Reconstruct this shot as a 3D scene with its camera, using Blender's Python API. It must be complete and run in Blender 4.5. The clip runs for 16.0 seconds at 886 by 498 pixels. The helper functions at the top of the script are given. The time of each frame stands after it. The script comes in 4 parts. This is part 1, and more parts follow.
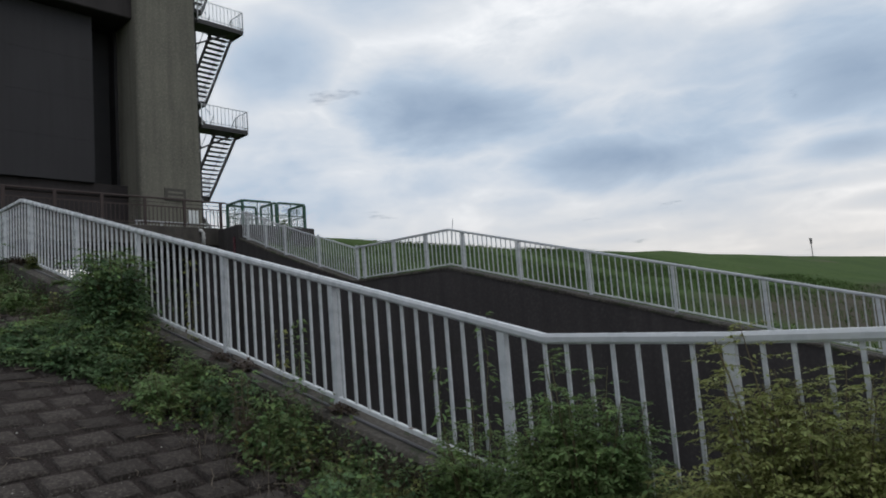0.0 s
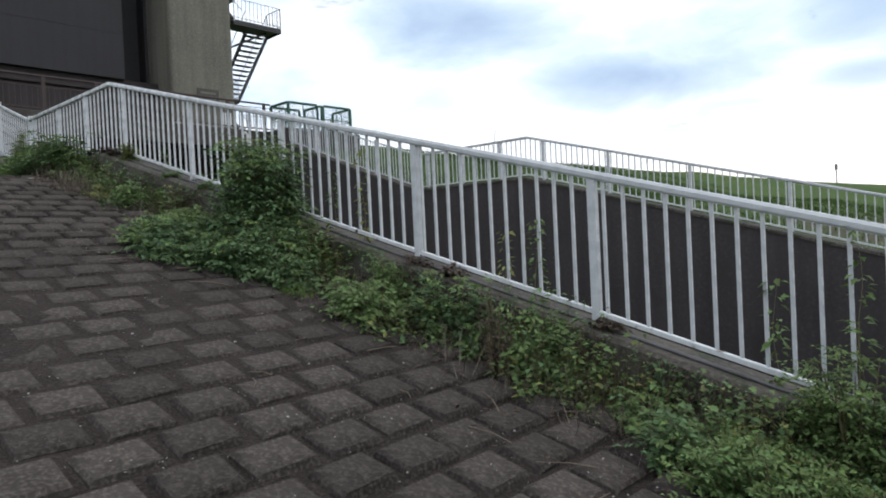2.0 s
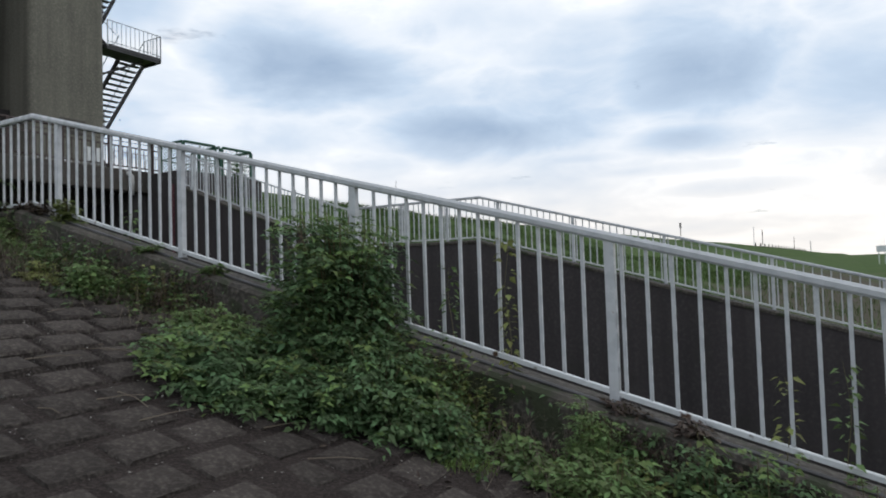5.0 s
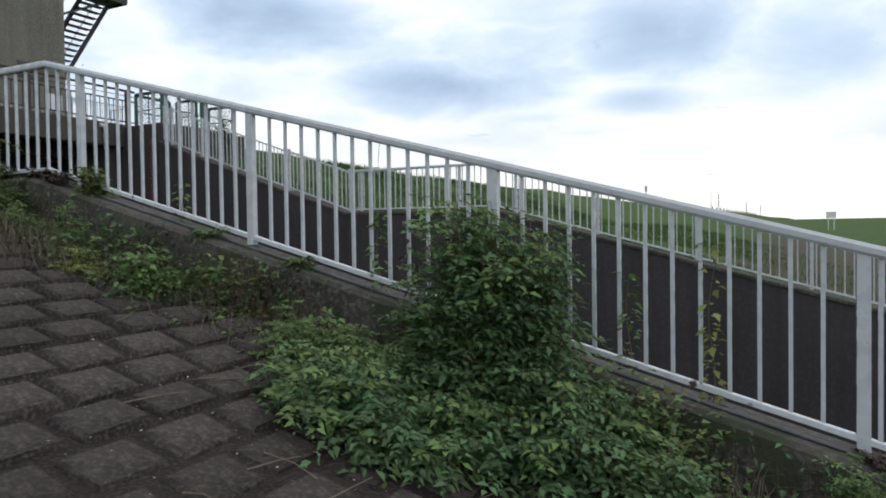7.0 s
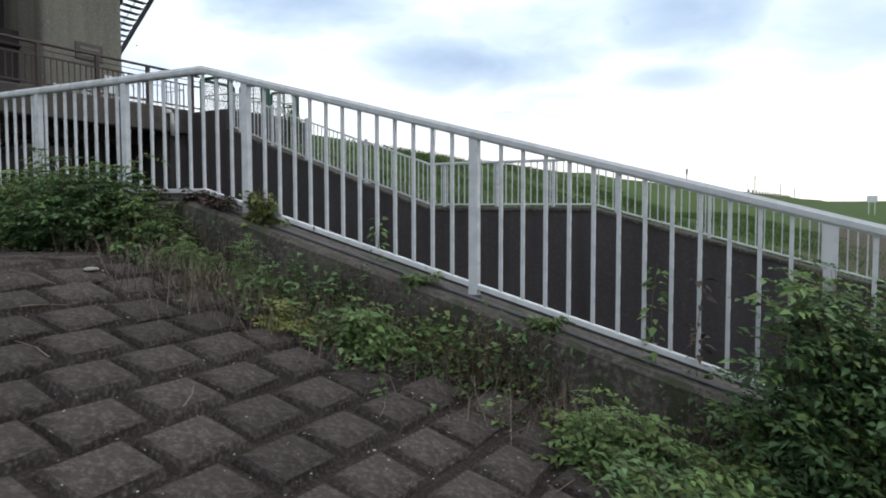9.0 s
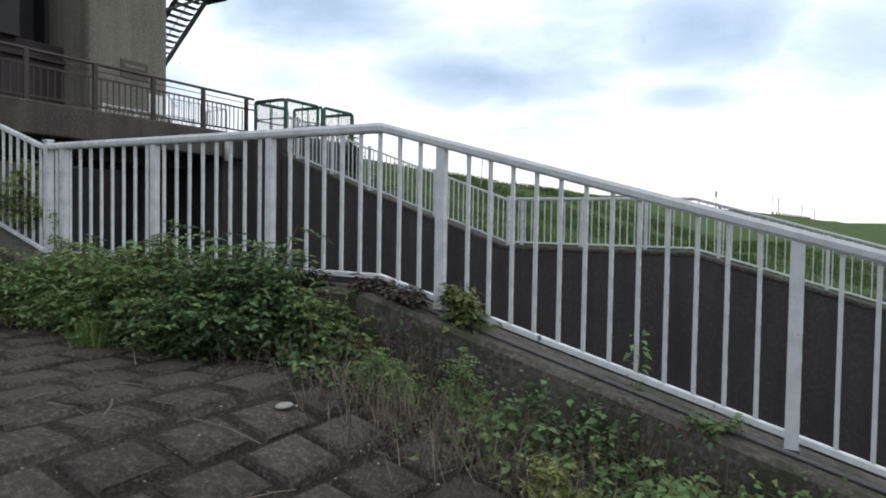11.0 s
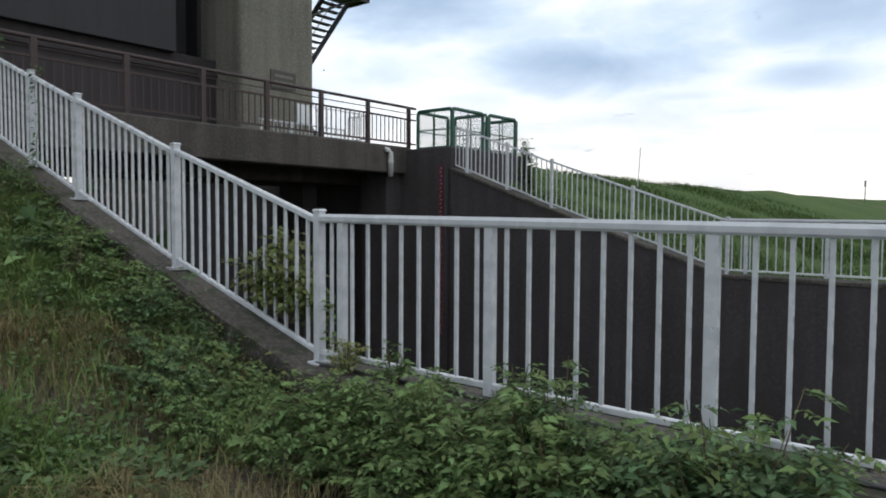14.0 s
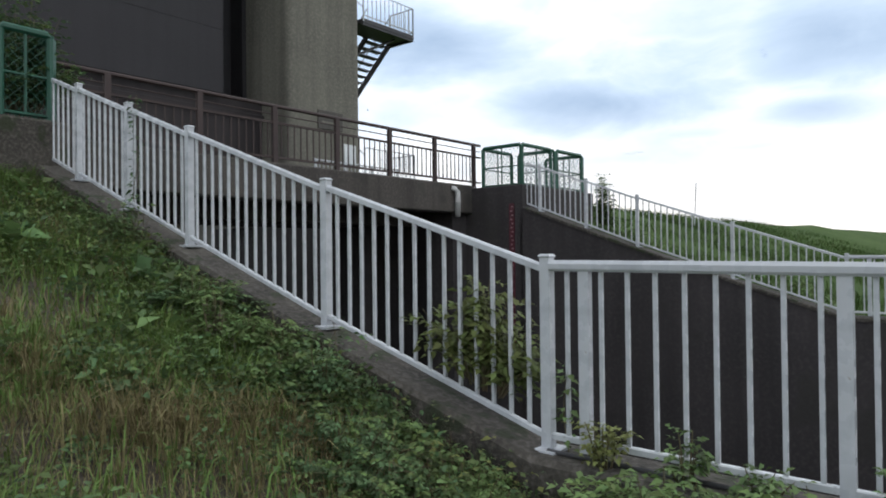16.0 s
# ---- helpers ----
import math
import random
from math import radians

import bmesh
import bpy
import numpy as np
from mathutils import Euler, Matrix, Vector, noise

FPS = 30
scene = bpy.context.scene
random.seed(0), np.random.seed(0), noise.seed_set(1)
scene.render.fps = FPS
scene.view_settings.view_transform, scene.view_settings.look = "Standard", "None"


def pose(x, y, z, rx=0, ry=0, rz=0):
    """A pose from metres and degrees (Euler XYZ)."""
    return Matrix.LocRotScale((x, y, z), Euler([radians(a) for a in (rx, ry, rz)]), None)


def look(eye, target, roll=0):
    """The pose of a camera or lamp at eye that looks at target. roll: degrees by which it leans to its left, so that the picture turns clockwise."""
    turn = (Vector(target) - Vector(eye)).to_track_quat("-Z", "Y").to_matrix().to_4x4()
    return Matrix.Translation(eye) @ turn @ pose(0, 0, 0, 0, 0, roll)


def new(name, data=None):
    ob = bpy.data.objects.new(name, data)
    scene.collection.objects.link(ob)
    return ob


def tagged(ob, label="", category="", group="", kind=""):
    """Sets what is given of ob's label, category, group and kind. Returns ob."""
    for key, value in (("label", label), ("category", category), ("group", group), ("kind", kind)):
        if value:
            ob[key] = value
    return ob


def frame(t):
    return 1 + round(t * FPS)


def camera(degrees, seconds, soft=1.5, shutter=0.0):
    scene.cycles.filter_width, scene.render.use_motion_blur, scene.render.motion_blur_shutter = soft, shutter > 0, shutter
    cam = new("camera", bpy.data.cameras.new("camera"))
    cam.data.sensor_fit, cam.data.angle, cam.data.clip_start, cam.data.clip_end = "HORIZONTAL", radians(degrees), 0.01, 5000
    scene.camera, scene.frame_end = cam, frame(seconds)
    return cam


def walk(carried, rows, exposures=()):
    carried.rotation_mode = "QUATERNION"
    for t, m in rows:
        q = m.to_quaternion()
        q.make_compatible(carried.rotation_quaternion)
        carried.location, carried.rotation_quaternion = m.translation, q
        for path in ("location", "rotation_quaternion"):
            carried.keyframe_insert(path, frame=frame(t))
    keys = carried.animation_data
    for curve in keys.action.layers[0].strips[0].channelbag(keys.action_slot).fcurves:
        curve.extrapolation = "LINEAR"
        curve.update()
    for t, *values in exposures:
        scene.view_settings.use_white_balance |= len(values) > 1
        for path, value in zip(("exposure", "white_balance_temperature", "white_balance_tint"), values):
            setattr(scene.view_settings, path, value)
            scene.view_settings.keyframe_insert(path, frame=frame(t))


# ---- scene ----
cam = camera(65.5, 16.0, soft=1.9)
PATH = [
    (0, (0.324, -0.429, 1.601), (0.294, 1.559, 1.814), -4.51),
    (0.5, (-0.252, -0.238, 1.626), (-0.323, 1.751, 1.822), -4.51),
    (1, (-0.725, -0.057, 1.621), (-0.816, 1.935, 1.774), -3.72),
    (1.5, (-1.177, 0.326, 1.580), (-1.222, 2.325, 1.544), -3.08),
    (2, (-1.693, 0.513, 1.616), (-1.740, 2.513, 1.588), -2.71),
    (2.5, (-2.161, 0.832, 1.583), (-2.121, 2.830, 1.677), -0.70),
    (3, (-2.643, 1.303, 1.728), (-2.540, 3.299, 1.804), -0.49),
    (3.5, (-3.064, 1.597, 1.885), (-2.849, 3.584, 1.948), -0.97),
    (4, (-3.281, 1.971, 1.978), (-2.924, 3.937, 2.058), -1.81),
    (4.5, (-3.594, 2.277, 2.135), (-3.223, 4.240, 2.233), -1.87),
    (7, (-4.982, 3.765, 2.594), (-4.474, 5.698, 2.549), -0.80),
    (7.5, (-5.263, 4.178, 2.720), (-4.768, 6.116, 2.719), -0.24),
    (8, (-5.664, 4.373, 2.852), (-5.229, 6.321, 2.733), -0.17),
    (10.5, (-7.011, 6.093, 3.432), (-6.559, 8.039, 3.347), 0.04),
    (11, (-7.386, 6.374, 3.579), (-6.981, 8.331, 3.511), 0.95),
    (11.5, (-7.565, 6.731, 3.638), (-7.189, 8.695, 3.630), 0.91),
    (12, (-7.803, 7.160, 3.790), (-7.481, 9.134, 3.817), 0.32),
    (12.5, (-8.151, 7.476, 3.953), (-7.889, 9.458, 3.992), 0.39),
    (13, (-8.426, 7.830, 3.985), (-8.206, 9.816, 4.077), 0.14),
    (13.5, (-8.776, 8.184, 4.114), (-8.621, 10.177, 4.190), -0.66),
    (14, (-9.073, 8.353, 4.272), (-8.958, 10.347, 4.174), 0.30),
    (14.5, (-9.328, 8.638, 4.289), (-9.234, 10.635, 4.243), 1.70),
    (15, (-9.611, 8.925, 4.347), (-9.591, 10.925, 4.343), -2.57),
    (15.5, (-10.027, 9.136, 4.357), (-9.908, 11.132, 4.374), -1.26),
    (16, (-10.433, 9.452, 4.308), (-10.354, 11.450, 4.328), -0.64),
]
walk(cam, [(t, look(eye, target, roll)) for t, eye, target, roll in PATH], [
    (0.0, -0.88, 6420, 11), (0.6, -0.86, 6420, 11), (1.0, -0.76, 6420, 11), (1.5, -0.60, 6420, 11), (2.0, -0.12, 6420, 11), (2.5, -0.10, 6420, 11), (3.5, -0.25, 6420, 11), (4.5, -0.55, 6420, 11),
    (7.0, -0.34, 6400, 11), (8.0, -0.20, 6400, 11), (10.5, -0.14, 6400, 11), (11.0, -0.20, 6400, 11), (12.5, -0.38, 6400, 11), (13.5, -0.52, 6400, 11), (14.5, -0.12, 6400, 11), (15.2, -0.15, 6400, 11), (16.0, -0.22, 6400, 11)])

# ---- light ----
world = bpy.data.worlds.new("overcast_sky")
scene.world = world
world.use_nodes = True
SUN_EL, SUN_AZ = 48.0, 100.0          # degrees; azimuth clockwise from +y


def build_sky():
    nt = world.node_tree
    nt.nodes.clear()
    N, L = nt.nodes.new, nt.links.new
    out, bg = N("ShaderNodeOutputWorld"), N("ShaderNodeBackground")
    sky = N("ShaderNodeTexSky")
    sky.sky_type, sky.sun_disc = "NISHITA", False
    sky.sun_elevation, sky.sun_rotation = radians(SUN_EL), radians(SUN_AZ)
    dim = N("ShaderNodeMix")
    dim.data_type, dim.blend_type = "RGBA", "MULTIPLY"
    dim.inputs[0].default_value = 1.0
    dim.inputs[7].default_value = (0.10, 0.10, 0.10, 1)
    L(sky.outputs[0], dim.inputs[6])
    tc, sep = N("ShaderNodeTexCoord"), N("ShaderNodeSeparateXYZ")
    L(tc.outputs["Generated"], sep.inputs[0])

    def math_node(op, a, b=None, c=None):
        m = N("ShaderNodeMath")
        m.operation = op
        for i, v in enumerate((a, b, c)):
            if v is None:
                continue
            if isinstance(v, (int, float)):
                m.inputs[i].default_value = v
            else:
                L(v, m.inputs[i])
        return m.outputs[0]

    # the cloud sheet is a plane overhead: direction divided by height
    h = math_node("ADD", math_node("MAXIMUM", sep.outputs[2], 0.0), 0.10)
    az = math_node("MULTIPLY", math_node("ARCTAN2", sep.outputs[0], sep.outputs[1]), 57.2958)
    el = math_node("MULTIPLY", math_node("ARCSINE", sep.outputs[2]), 57.2958)
    comb = N("ShaderNodeCombineXYZ")
    L(math_node("DIVIDE", sep.outputs[0], h), comb.inputs[0])
    L(math_node("DIVIDE", sep.outputs[1], h), comb.inputs[1])

    def noise(scale, detail, rough, dist=0.0, off=(0, 0, 0), flat=False):
        mp, n = N("ShaderNodeMapping"), N("ShaderNodeTexNoise")
        mp.inputs[1].default_value = off
        if not flat:
            mp.inputs[3].default_value = (1.0, 1.0, 2.3)
        n.inputs["Scale"].default_value, n.inputs["Detail"].default_value = scale, detail
        n.inputs["Roughness"].default_value, n.inputs["Distortion"].default_value = rough, dist
        L(comb.outputs[0] if flat else tc.outputs["Generated"], mp.inputs[0])
        L(mp.outputs[0], n.inputs[0])
        return n.outputs[0]

    def smooth(v, lo, hi):
        m = N("ShaderNodeMapRange")
        m.interpolation_type = "SMOOTHSTEP"
        m.inputs[1].default_value, m.inputs[2].default_value = lo, hi
        L(v, m.inputs[0])
        return m.outputs[0]

    warp = noise(4.2, 6, 0.55, 0.3, (3.1, 1.7, 0.2))
    fine = noise(11.0, 8, 0.58, 0.4, (0.4, 5.2, 0.0))
    big = noise(0.55, 3, 0.5, 0.2, (7.3, 2.6, 0.0), True)
    # the thick, grey-bellied cumulus banks: bearing, height above the horizon, half width, half depth, all in degrees
    thick = smooth(math_node("ADD", math_node("MULTIPLY", big, 0.6), math_node("MULTIPLY", warp, 0.4)), 0.36, 0.66)
    thick = math_node("ADD", math_node("MULTIPLY", thick, 0.46), math_node("MULTIPLY", math_node("SUBTRACT", smooth(el, 2.0, 9.0), smooth(el, 24.0, 40.0)), 0.12))
    for c_az, c_el, r_az, r_el, amount in CLOUDS:
        dx = math_node("DIVIDE", math_node("SUBTRACT", az, c_az), r_az)
        dy = math_node("DIVIDE", math_node("SUBTRACT", el, c_el), r_el)
        d = math_node("SQRT", math_node("ADD", math_node("MULTIPLY", dx, dx), math_node("MULTIPLY", dy, dy)))
        d = math_node("ADD", d, math_node("MULTIPLY", math_node("SUBTRACT", warp, 0.5), 2.0))
        d = math_node("ADD", d, math_node("MULTIPLY", math_node("SUBTRACT", fine, 0.5), 0.9))
        thick = math_node("MAXIMUM", thick, math_node("MULTIPLY", math_node("SUBTRACT", 1.0, smooth(d, -0.1, 1.75)), amount))
    thick = math_node("MINIMUM", math_node("ADD", thick, math_node("MULTIPLY", math_node("SUBTRACT", fine, 0.5), 0.55)), 1.0)
    ramp = N("ShaderNodeValToRGB")
    e = ramp.color_ramp.elements
    e[0].position, e[0].color = 0.0, (1.72, 1.74, 1.74, 1)
    e[1].position, e[1].color = 1.0, (0.50, 0.66, 0.88, 1)
    a = ramp.color_ramp.elements.new(0.25)
    a.color = (1.22, 1.29, 1.36, 1)
    b = ramp.color_ramp.elements.new(0.6)
    b.color = (0.80, 0.97, 1.17, 1)
    L(thick, ramp.inputs[0])
    # thin veil and warm glow towards the horizon
    low = math_node("SUBTRACT", 1.0, smooth(sep.outputs[2], 0.0, 0.22))
    veil = N("ShaderNodeMix")
    veil.data_type = "RGBA"
    L(math_node("MULTIPLY", low, 0.55), veil.inputs[0])
    L(ramp.outputs[0], veil.inputs[6])
    veil.inputs[7].default_value = (1.30, 1.17, 1.00, 1)
    cover = N("ShaderNodeMix")
    cover.data_type = "RGBA"
    L(smooth(noise(1.9, 6, 0.6, 0.2, (9.0, 4.0, 0), True), 0.22, 0.36), cover.inputs[0])
    L(dim.outputs[2], cover.inputs[6])
    L(veil.outputs[2], cover.inputs[7])
    L(cover.outputs[2], bg.inputs[0])
    bg.inputs[1].default_value = SKY_GAIN
    L(bg.outputs[0], out.inputs[0])


SKY_GAIN = 1.08
CLOUDS = (
    (1.8, 17.2, 9.5, 3.9, 1.0),
    (15.5, 12.0, 12.5, 2.7, 0.97),
    (9.0, 14.6, 13.0, 2.2, 0.55),
    (24.0, 17.5, 8.0, 3.0, 0.55),
    (12.0, 5.6, 9.0, 0.7, 0.40),
    (33.0, 6.2, 7.0, 0.8, 0.45),
    (20.0, 14.0, 8.0, 1.8, 0.62),
    (32.0, 15.3, 8.0, 4.6, 0.92),
    (31.0, 10.3, 6.0, 1.5, 0.75),
    (44.0, 13.0, 9.0, 4.0, 0.75),
    (-14.5, 21.5, 5.0, 4.2, 0.70),
    (13.0, 20.5, 9.0, 3.0, 0.50),
    (-3.0, 27.0, 12.0, 3.0, 0.45),
    (18.0, 7.6, 5.0, 0.9, 0.50),
    (27.0, 8.0, 8.0, 0.8, 0.42),
    (-5.0, 8.3, 4.0, 0.7, 0.35),
    (22.0, 9.3, 6.0, 0.8, 0.55),
    (3.0, 6.6, 5.0, 0.5, 0.38),
    (-40.0, 20.0, 15.0, 7.0, 0.7),
    (75.0, 22.0, 18.0, 8.0, 0.7),
    (140.0, 25.0, 30.0, 10.0, 0.7),
    (-110.0, 25.0, 30.0, 10.0, 0.7),
)
build_sky()
sun = new("sun", bpy.data.lights.new("sun", "SUN"))
sun.data.energy, sun.data.angle, sun.data.color = 0.5, radians(30), (1.0, 0.96, 0.90)
sa, se = radians(SUN_AZ), radians(SUN_EL)
sun.matrix_world = look((30 * math.sin(sa) * math.cos(se), 30 * math.cos(sa) * math.cos(se), 30 * math.sin(se)), (0, 0, 0))

# ---- materials ----


def material(name, colours, rough=0.8, metal=0.0, scale=4.0, fine=60.0, bump=0.3, spots=None, random_value=0.0, island=0.0, streak=0.0, translucent=0.0, bare=None):
    """colours: two or three tones mixed by noise at two scales. spots: (colour, scale, threshold). streak: dark vertical runs."""
    m = bpy.data.materials.new(name)
    m.use_nodes = True
    nt = m.node_tree
    N, L = nt.nodes.new, nt.links.new
    bsdf = nt.nodes["Principled BSDF"]
    bsdf.inputs["Roughness"].default_value, bsdf.inputs["Metallic"].default_value = rough, metal
    tc = N("ShaderNodeTexCoord")
    src = tc.outputs["Object"]

    def noise(sc, detail=5, stretch=None):
        n = N("ShaderNodeTexNoise")
        n.inputs["Scale"].default_value, n.inputs["Detail"].default_value = sc, detail
        v = src
        if stretch:
            mp = N("ShaderNodeMapping")
            mp.inputs[3].default_value = stretch
            L(src, mp.inputs[0])
            v = mp.outputs[0]
        L(v, n.inputs[0])
        return n.outputs[0]

    def mix(fac, a, b, blend="MIX"):
        x = N("ShaderNodeMix")
        x.data_type, x.blend_type = "RGBA", blend
        for i, v in ((0, fac), (6, a), (7, b)):
            if isinstance(v, (int, float)):
                x.inputs[i].default_value = v
            elif isinstance(v, tuple):
                x.inputs[i].default_value = (*v, 1)
            else:
                L(v, x.inputs[i])
        return x.outputs[2]

    def remap(v, lo, hi, to0=0.0, to1=1.0):
        r = N("ShaderNodeMapRange")
        r.inputs[1].default_value, r.inputs[2].default_value = lo, hi
        r.inputs[3].default_value, r.inputs[4].default_value = to0, to1
        L(v, r.inputs[0])
        return r.outputs[0]

    large, small = noise(scale), noise(fine, 4)
    col = mix(remap(large, 0.35, 0.65), colours[0], colours[1])
    if len(colours) > 2:
        col = mix(remap(small, 0.45, 0.72), col, colours[2])
    grain = N("ShaderNodeHueSaturation")
    L(remap(small, 0.2, 0.8, 0.78, 1.22), grain.inputs["Value"])
    L(col, grain.inputs["Color"])
    col = grain.outputs[0]
    if spots:
        sc, sscale, thr = spots
        col = mix(remap(noise(sscale, 3), thr, thr + 0.06), col, sc)
    if streak:
        st = noise(3.0, 4, (1.0, 1.0, 0.06))
        col = mix(remap(st, 0.42, 0.70, 0.0, streak), col, (colours[0][0] * 0.3, colours[0][1] * 0.3, colours[0][2] * 0.3))
    if bare:
        # worn brown ground on the lower slope beyond the far wall
        sx = N("ShaderNodeSeparateXYZ")
        L(src, sx.inputs[0])
        wob, ad, mu = N("ShaderNodeMath"), N("ShaderNodeMath"), N("ShaderNodeMath")
        wob.operation, ad.operation, mu.operation = "MULTIPLY", "ADD", "MULTIPLY"
        wob.inputs[1].default_value = 5.0
        L(noise(0.35, 4), wob.inputs[0])
        L(wob.outputs[0], ad.inputs[0])
        L(sx.outputs[1], ad.inputs[1])
        L(remap(ad.outputs[0], 9.6, 12.2, 1.0, 0.0), mu.inputs[0])
        fade = N("ShaderNodeMath")
        fade.operation = "MULTIPLY"
        L(remap(sx.outputs[0], 17.0, 22.0), fade.inputs[0])
        L(remap(sx.outputs[0], 70.0, 100.0, 1.0, 0.0), fade.inputs[1])
        L(fade.outputs[0], mu.inputs[1])
        col = mix(mu.outputs[0], col, mix(remap(small, 0.4, 0.7), bare, (bare[0] * 0.7, bare[1] * 0.9, bare[2] * 0.6)))
    if random_value:
        oi, hs = N("ShaderNodeObjectInfo"), N("ShaderNodeHueSaturation")
        L(remap(oi.outputs["Random"], 0, 1, 1 - random_value, 1 + random_value), hs.inputs["Value"])
        L(col, hs.inputs["Color"])
        col = hs.outputs[0]
    if island:
        gi, hs = N("ShaderNodeNewGeometry"), N("ShaderNodeHueSaturation")
        L(remap(gi.outputs["Random Per Island"], 0, 1, 1 - island, 1 + island), hs.inputs["Value"])
        L(remap(gi.outputs["Random Per Island"], 0, 1, 0.484, 0.520), hs.inputs["Hue"])
        L(col, hs.inputs["Color"])
        col = hs.outputs[0]
    L(col, bsdf.inputs["Base Color"])
    L(remap(small, 0.2, 0.8, max(rough - 0.12, 0.05), min(rough + 0.1, 1.0)), bsdf.inputs["Roughness"])
    if bump:
        bp = N("ShaderNodeBump")
        bp.inputs["Strength"].default_value, bp.inputs["Distance"].default_value = bump, 0.02
        L(small, bp.inputs["Height"])
        L(bp.outputs[0], bsdf.inputs["Normal"])
    if name in ("revetment_block", "dark_soil"):
        bsdf.inputs["Specular IOR Level"].default_value = 0.12
    if name == "levee_turf":
        bsdf.inputs["Specular IOR Level"].default_value = 0.05
    if translucent:
        bsdf.inputs["Specular IOR Level"].default_value = 0.18
        tr, ms = N("ShaderNodeBsdfTranslucent"), N("ShaderNodeMixShader")
        L(col, tr.inputs[0])
        ms.inputs[0].default_value = translucent
        L(bsdf.outputs[0], ms.inputs[1])
        L(tr.outputs[0], ms.inputs[2])
        L(ms.outputs[0], nt.nodes["Material Output"].inputs[0])
    return m


WHITE_PAINT = material("white_paint", ((0.51, 0.53, 0.56), (0.46, 0.48, 0.51), (0.39, 0.405, 0.42)), 0.28, 0, 3, 9, 0.03, ((0.30, 0.27, 0.23), 17, 0.76))
RAIL_WORN = material("flaking_white_paint", ((0.56, 0.58, 0.60), (0.50, 0.52, 0.54), (0.40, 0.42, 0.43)), 0.3, 0, 3, 12, 0.06, ((0.075, 0.045, 0.032), 9, 0.64))
BROWN_STEEL = material("brown_steel", ((0.034, 0.020, 0.019), (0.042, 0.025, 0.022)), 0.65, 0, 3, 80, 0.05, ((0.08, 0.035, 0.022), 14, 0.74))
DARK_STEEL = material("dark_stair_steel", ((0.030, 0.030, 0.034), (0.045, 0.043, 0.045)), 0.5, 0.2, 3, 50, 0.05)
GREEN_PAINT = material("green_paint", ((0.006, 0.060, 0.036), (0.010, 0.078, 0.047)), 0.45, 0, 3, 60, 0.05)
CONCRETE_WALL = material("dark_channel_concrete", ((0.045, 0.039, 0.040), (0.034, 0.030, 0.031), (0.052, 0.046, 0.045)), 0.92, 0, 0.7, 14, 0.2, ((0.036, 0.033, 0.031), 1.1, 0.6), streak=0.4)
CONCRETE_TOP = material("weathered_kerb_concrete", ((0.066, 0.058, 0.048), (0.030, 0.026, 0.022), (0.098, 0.090, 0.078)), 0.94, 0, 1.9, 26, 0.6, ((0.028, 0.034, 0.017), 4.0, 0.55))
CONCRETE_PIER = material("pier_concrete", ((0.155, 0.148, 0.122), (0.125, 0.120, 0.100), (0.17, 0.16, 0.135)), 0.88, 0, 0.5, 12, 0.15, streak=0.35)
CONCRETE_BRIDGE = material("bridge_concrete", ((0.066, 0.058, 0.051), (0.045, 0.039, 0.035), (0.082, 0.074, 0.064)), 0.9, 0, 0.8, 20, 0.35, ((0.05, 0.047, 0.04), 2.5, 0.6), streak=0.6)
GATE_PAINT = material("gate_paint", ((0.026, 0.0243, 0.0285), (0.021, 0.0198, 0.0235)), 0.8, 0, 0.35, 14, 0.08, streak=0.3)
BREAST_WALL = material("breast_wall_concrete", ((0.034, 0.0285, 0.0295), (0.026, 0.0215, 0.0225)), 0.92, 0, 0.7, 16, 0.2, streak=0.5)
# near-black coat: the shade of the gate void put into the colour
VOID_SHADE = material("void_shade", ((0.016, 0.015, 0.017), (0.022, 0.020, 0.022)), 0.7, 0, 1, 12, 0.1)
BLOCK = material("revetment_block", ((0.055, 0.0475, 0.0435), (0.032, 0.0272, 0.0250), (0.077, 0.068, 0.061)), 0.95, 0, 3.2, 48, 0.5, ((0.14, 0.137, 0.122), 38, 0.74), random_value=0.22)
SOIL = material("dark_soil", ((0.0225, 0.0180, 0.0168), (0.032, 0.0258, 0.0240), (0.048, 0.0395, 0.0365)), 0.96, 0, 2.6, 55, 0.9, ((0.13, 0.12, 0.105), 46, 0.765))
BANK_SOIL = material("bank_earth", ((0.044, 0.036, 0.030), (0.060, 0.050, 0.038), (0.078, 0.064, 0.050)), 0.95, 0, 2.0, 30, 0.9)
LEVEE = material("levee_turf", ((0.050, 0.084, 0.026), (0.068, 0.106, 0.033), (0.038, 0.066, 0.021)), 0.95, 0, 0.12, 2.2, 0.8, ((0.105, 0.092, 0.070), 0.16, 0.66), bare=(0.075, 0.064, 0.052))
LEVEE_GRASS = material("levee_grass", ((0.050, 0.088, 0.024), (0.068, 0.108, 0.030)), 0.8, 0, 0.25, 3, 0, island=0.32, translucent=0.2)
GRASS = material("green_grass", ((0.120, 0.192, 0.052), (0.165, 0.232, 0.068)), 0.7, 0, 0.4, 5, 0, island=0.38, translucent=0.25)
DRY_GRASS = material("dry_grass", ((0.230, 0.190, 0.100), (0.165, 0.145, 0.070)), 0.8, 0, 0.6, 5, 0, island=0.35, translucent=0.2)
LEAF = material("weed_leaf", ((0.098, 0.154, 0.058), (0.140, 0.196, 0.074)), 0.65, 0, 1.2, 8, 0, island=0.42, translucent=0.25)
LEAF_FRESH = material("young_leaf", ((0.120, 0.182, 0.062), (0.155, 0.215, 0.072)), 0.6, 0, 1.5, 8, 0, island=0.35, translucent=0.28)
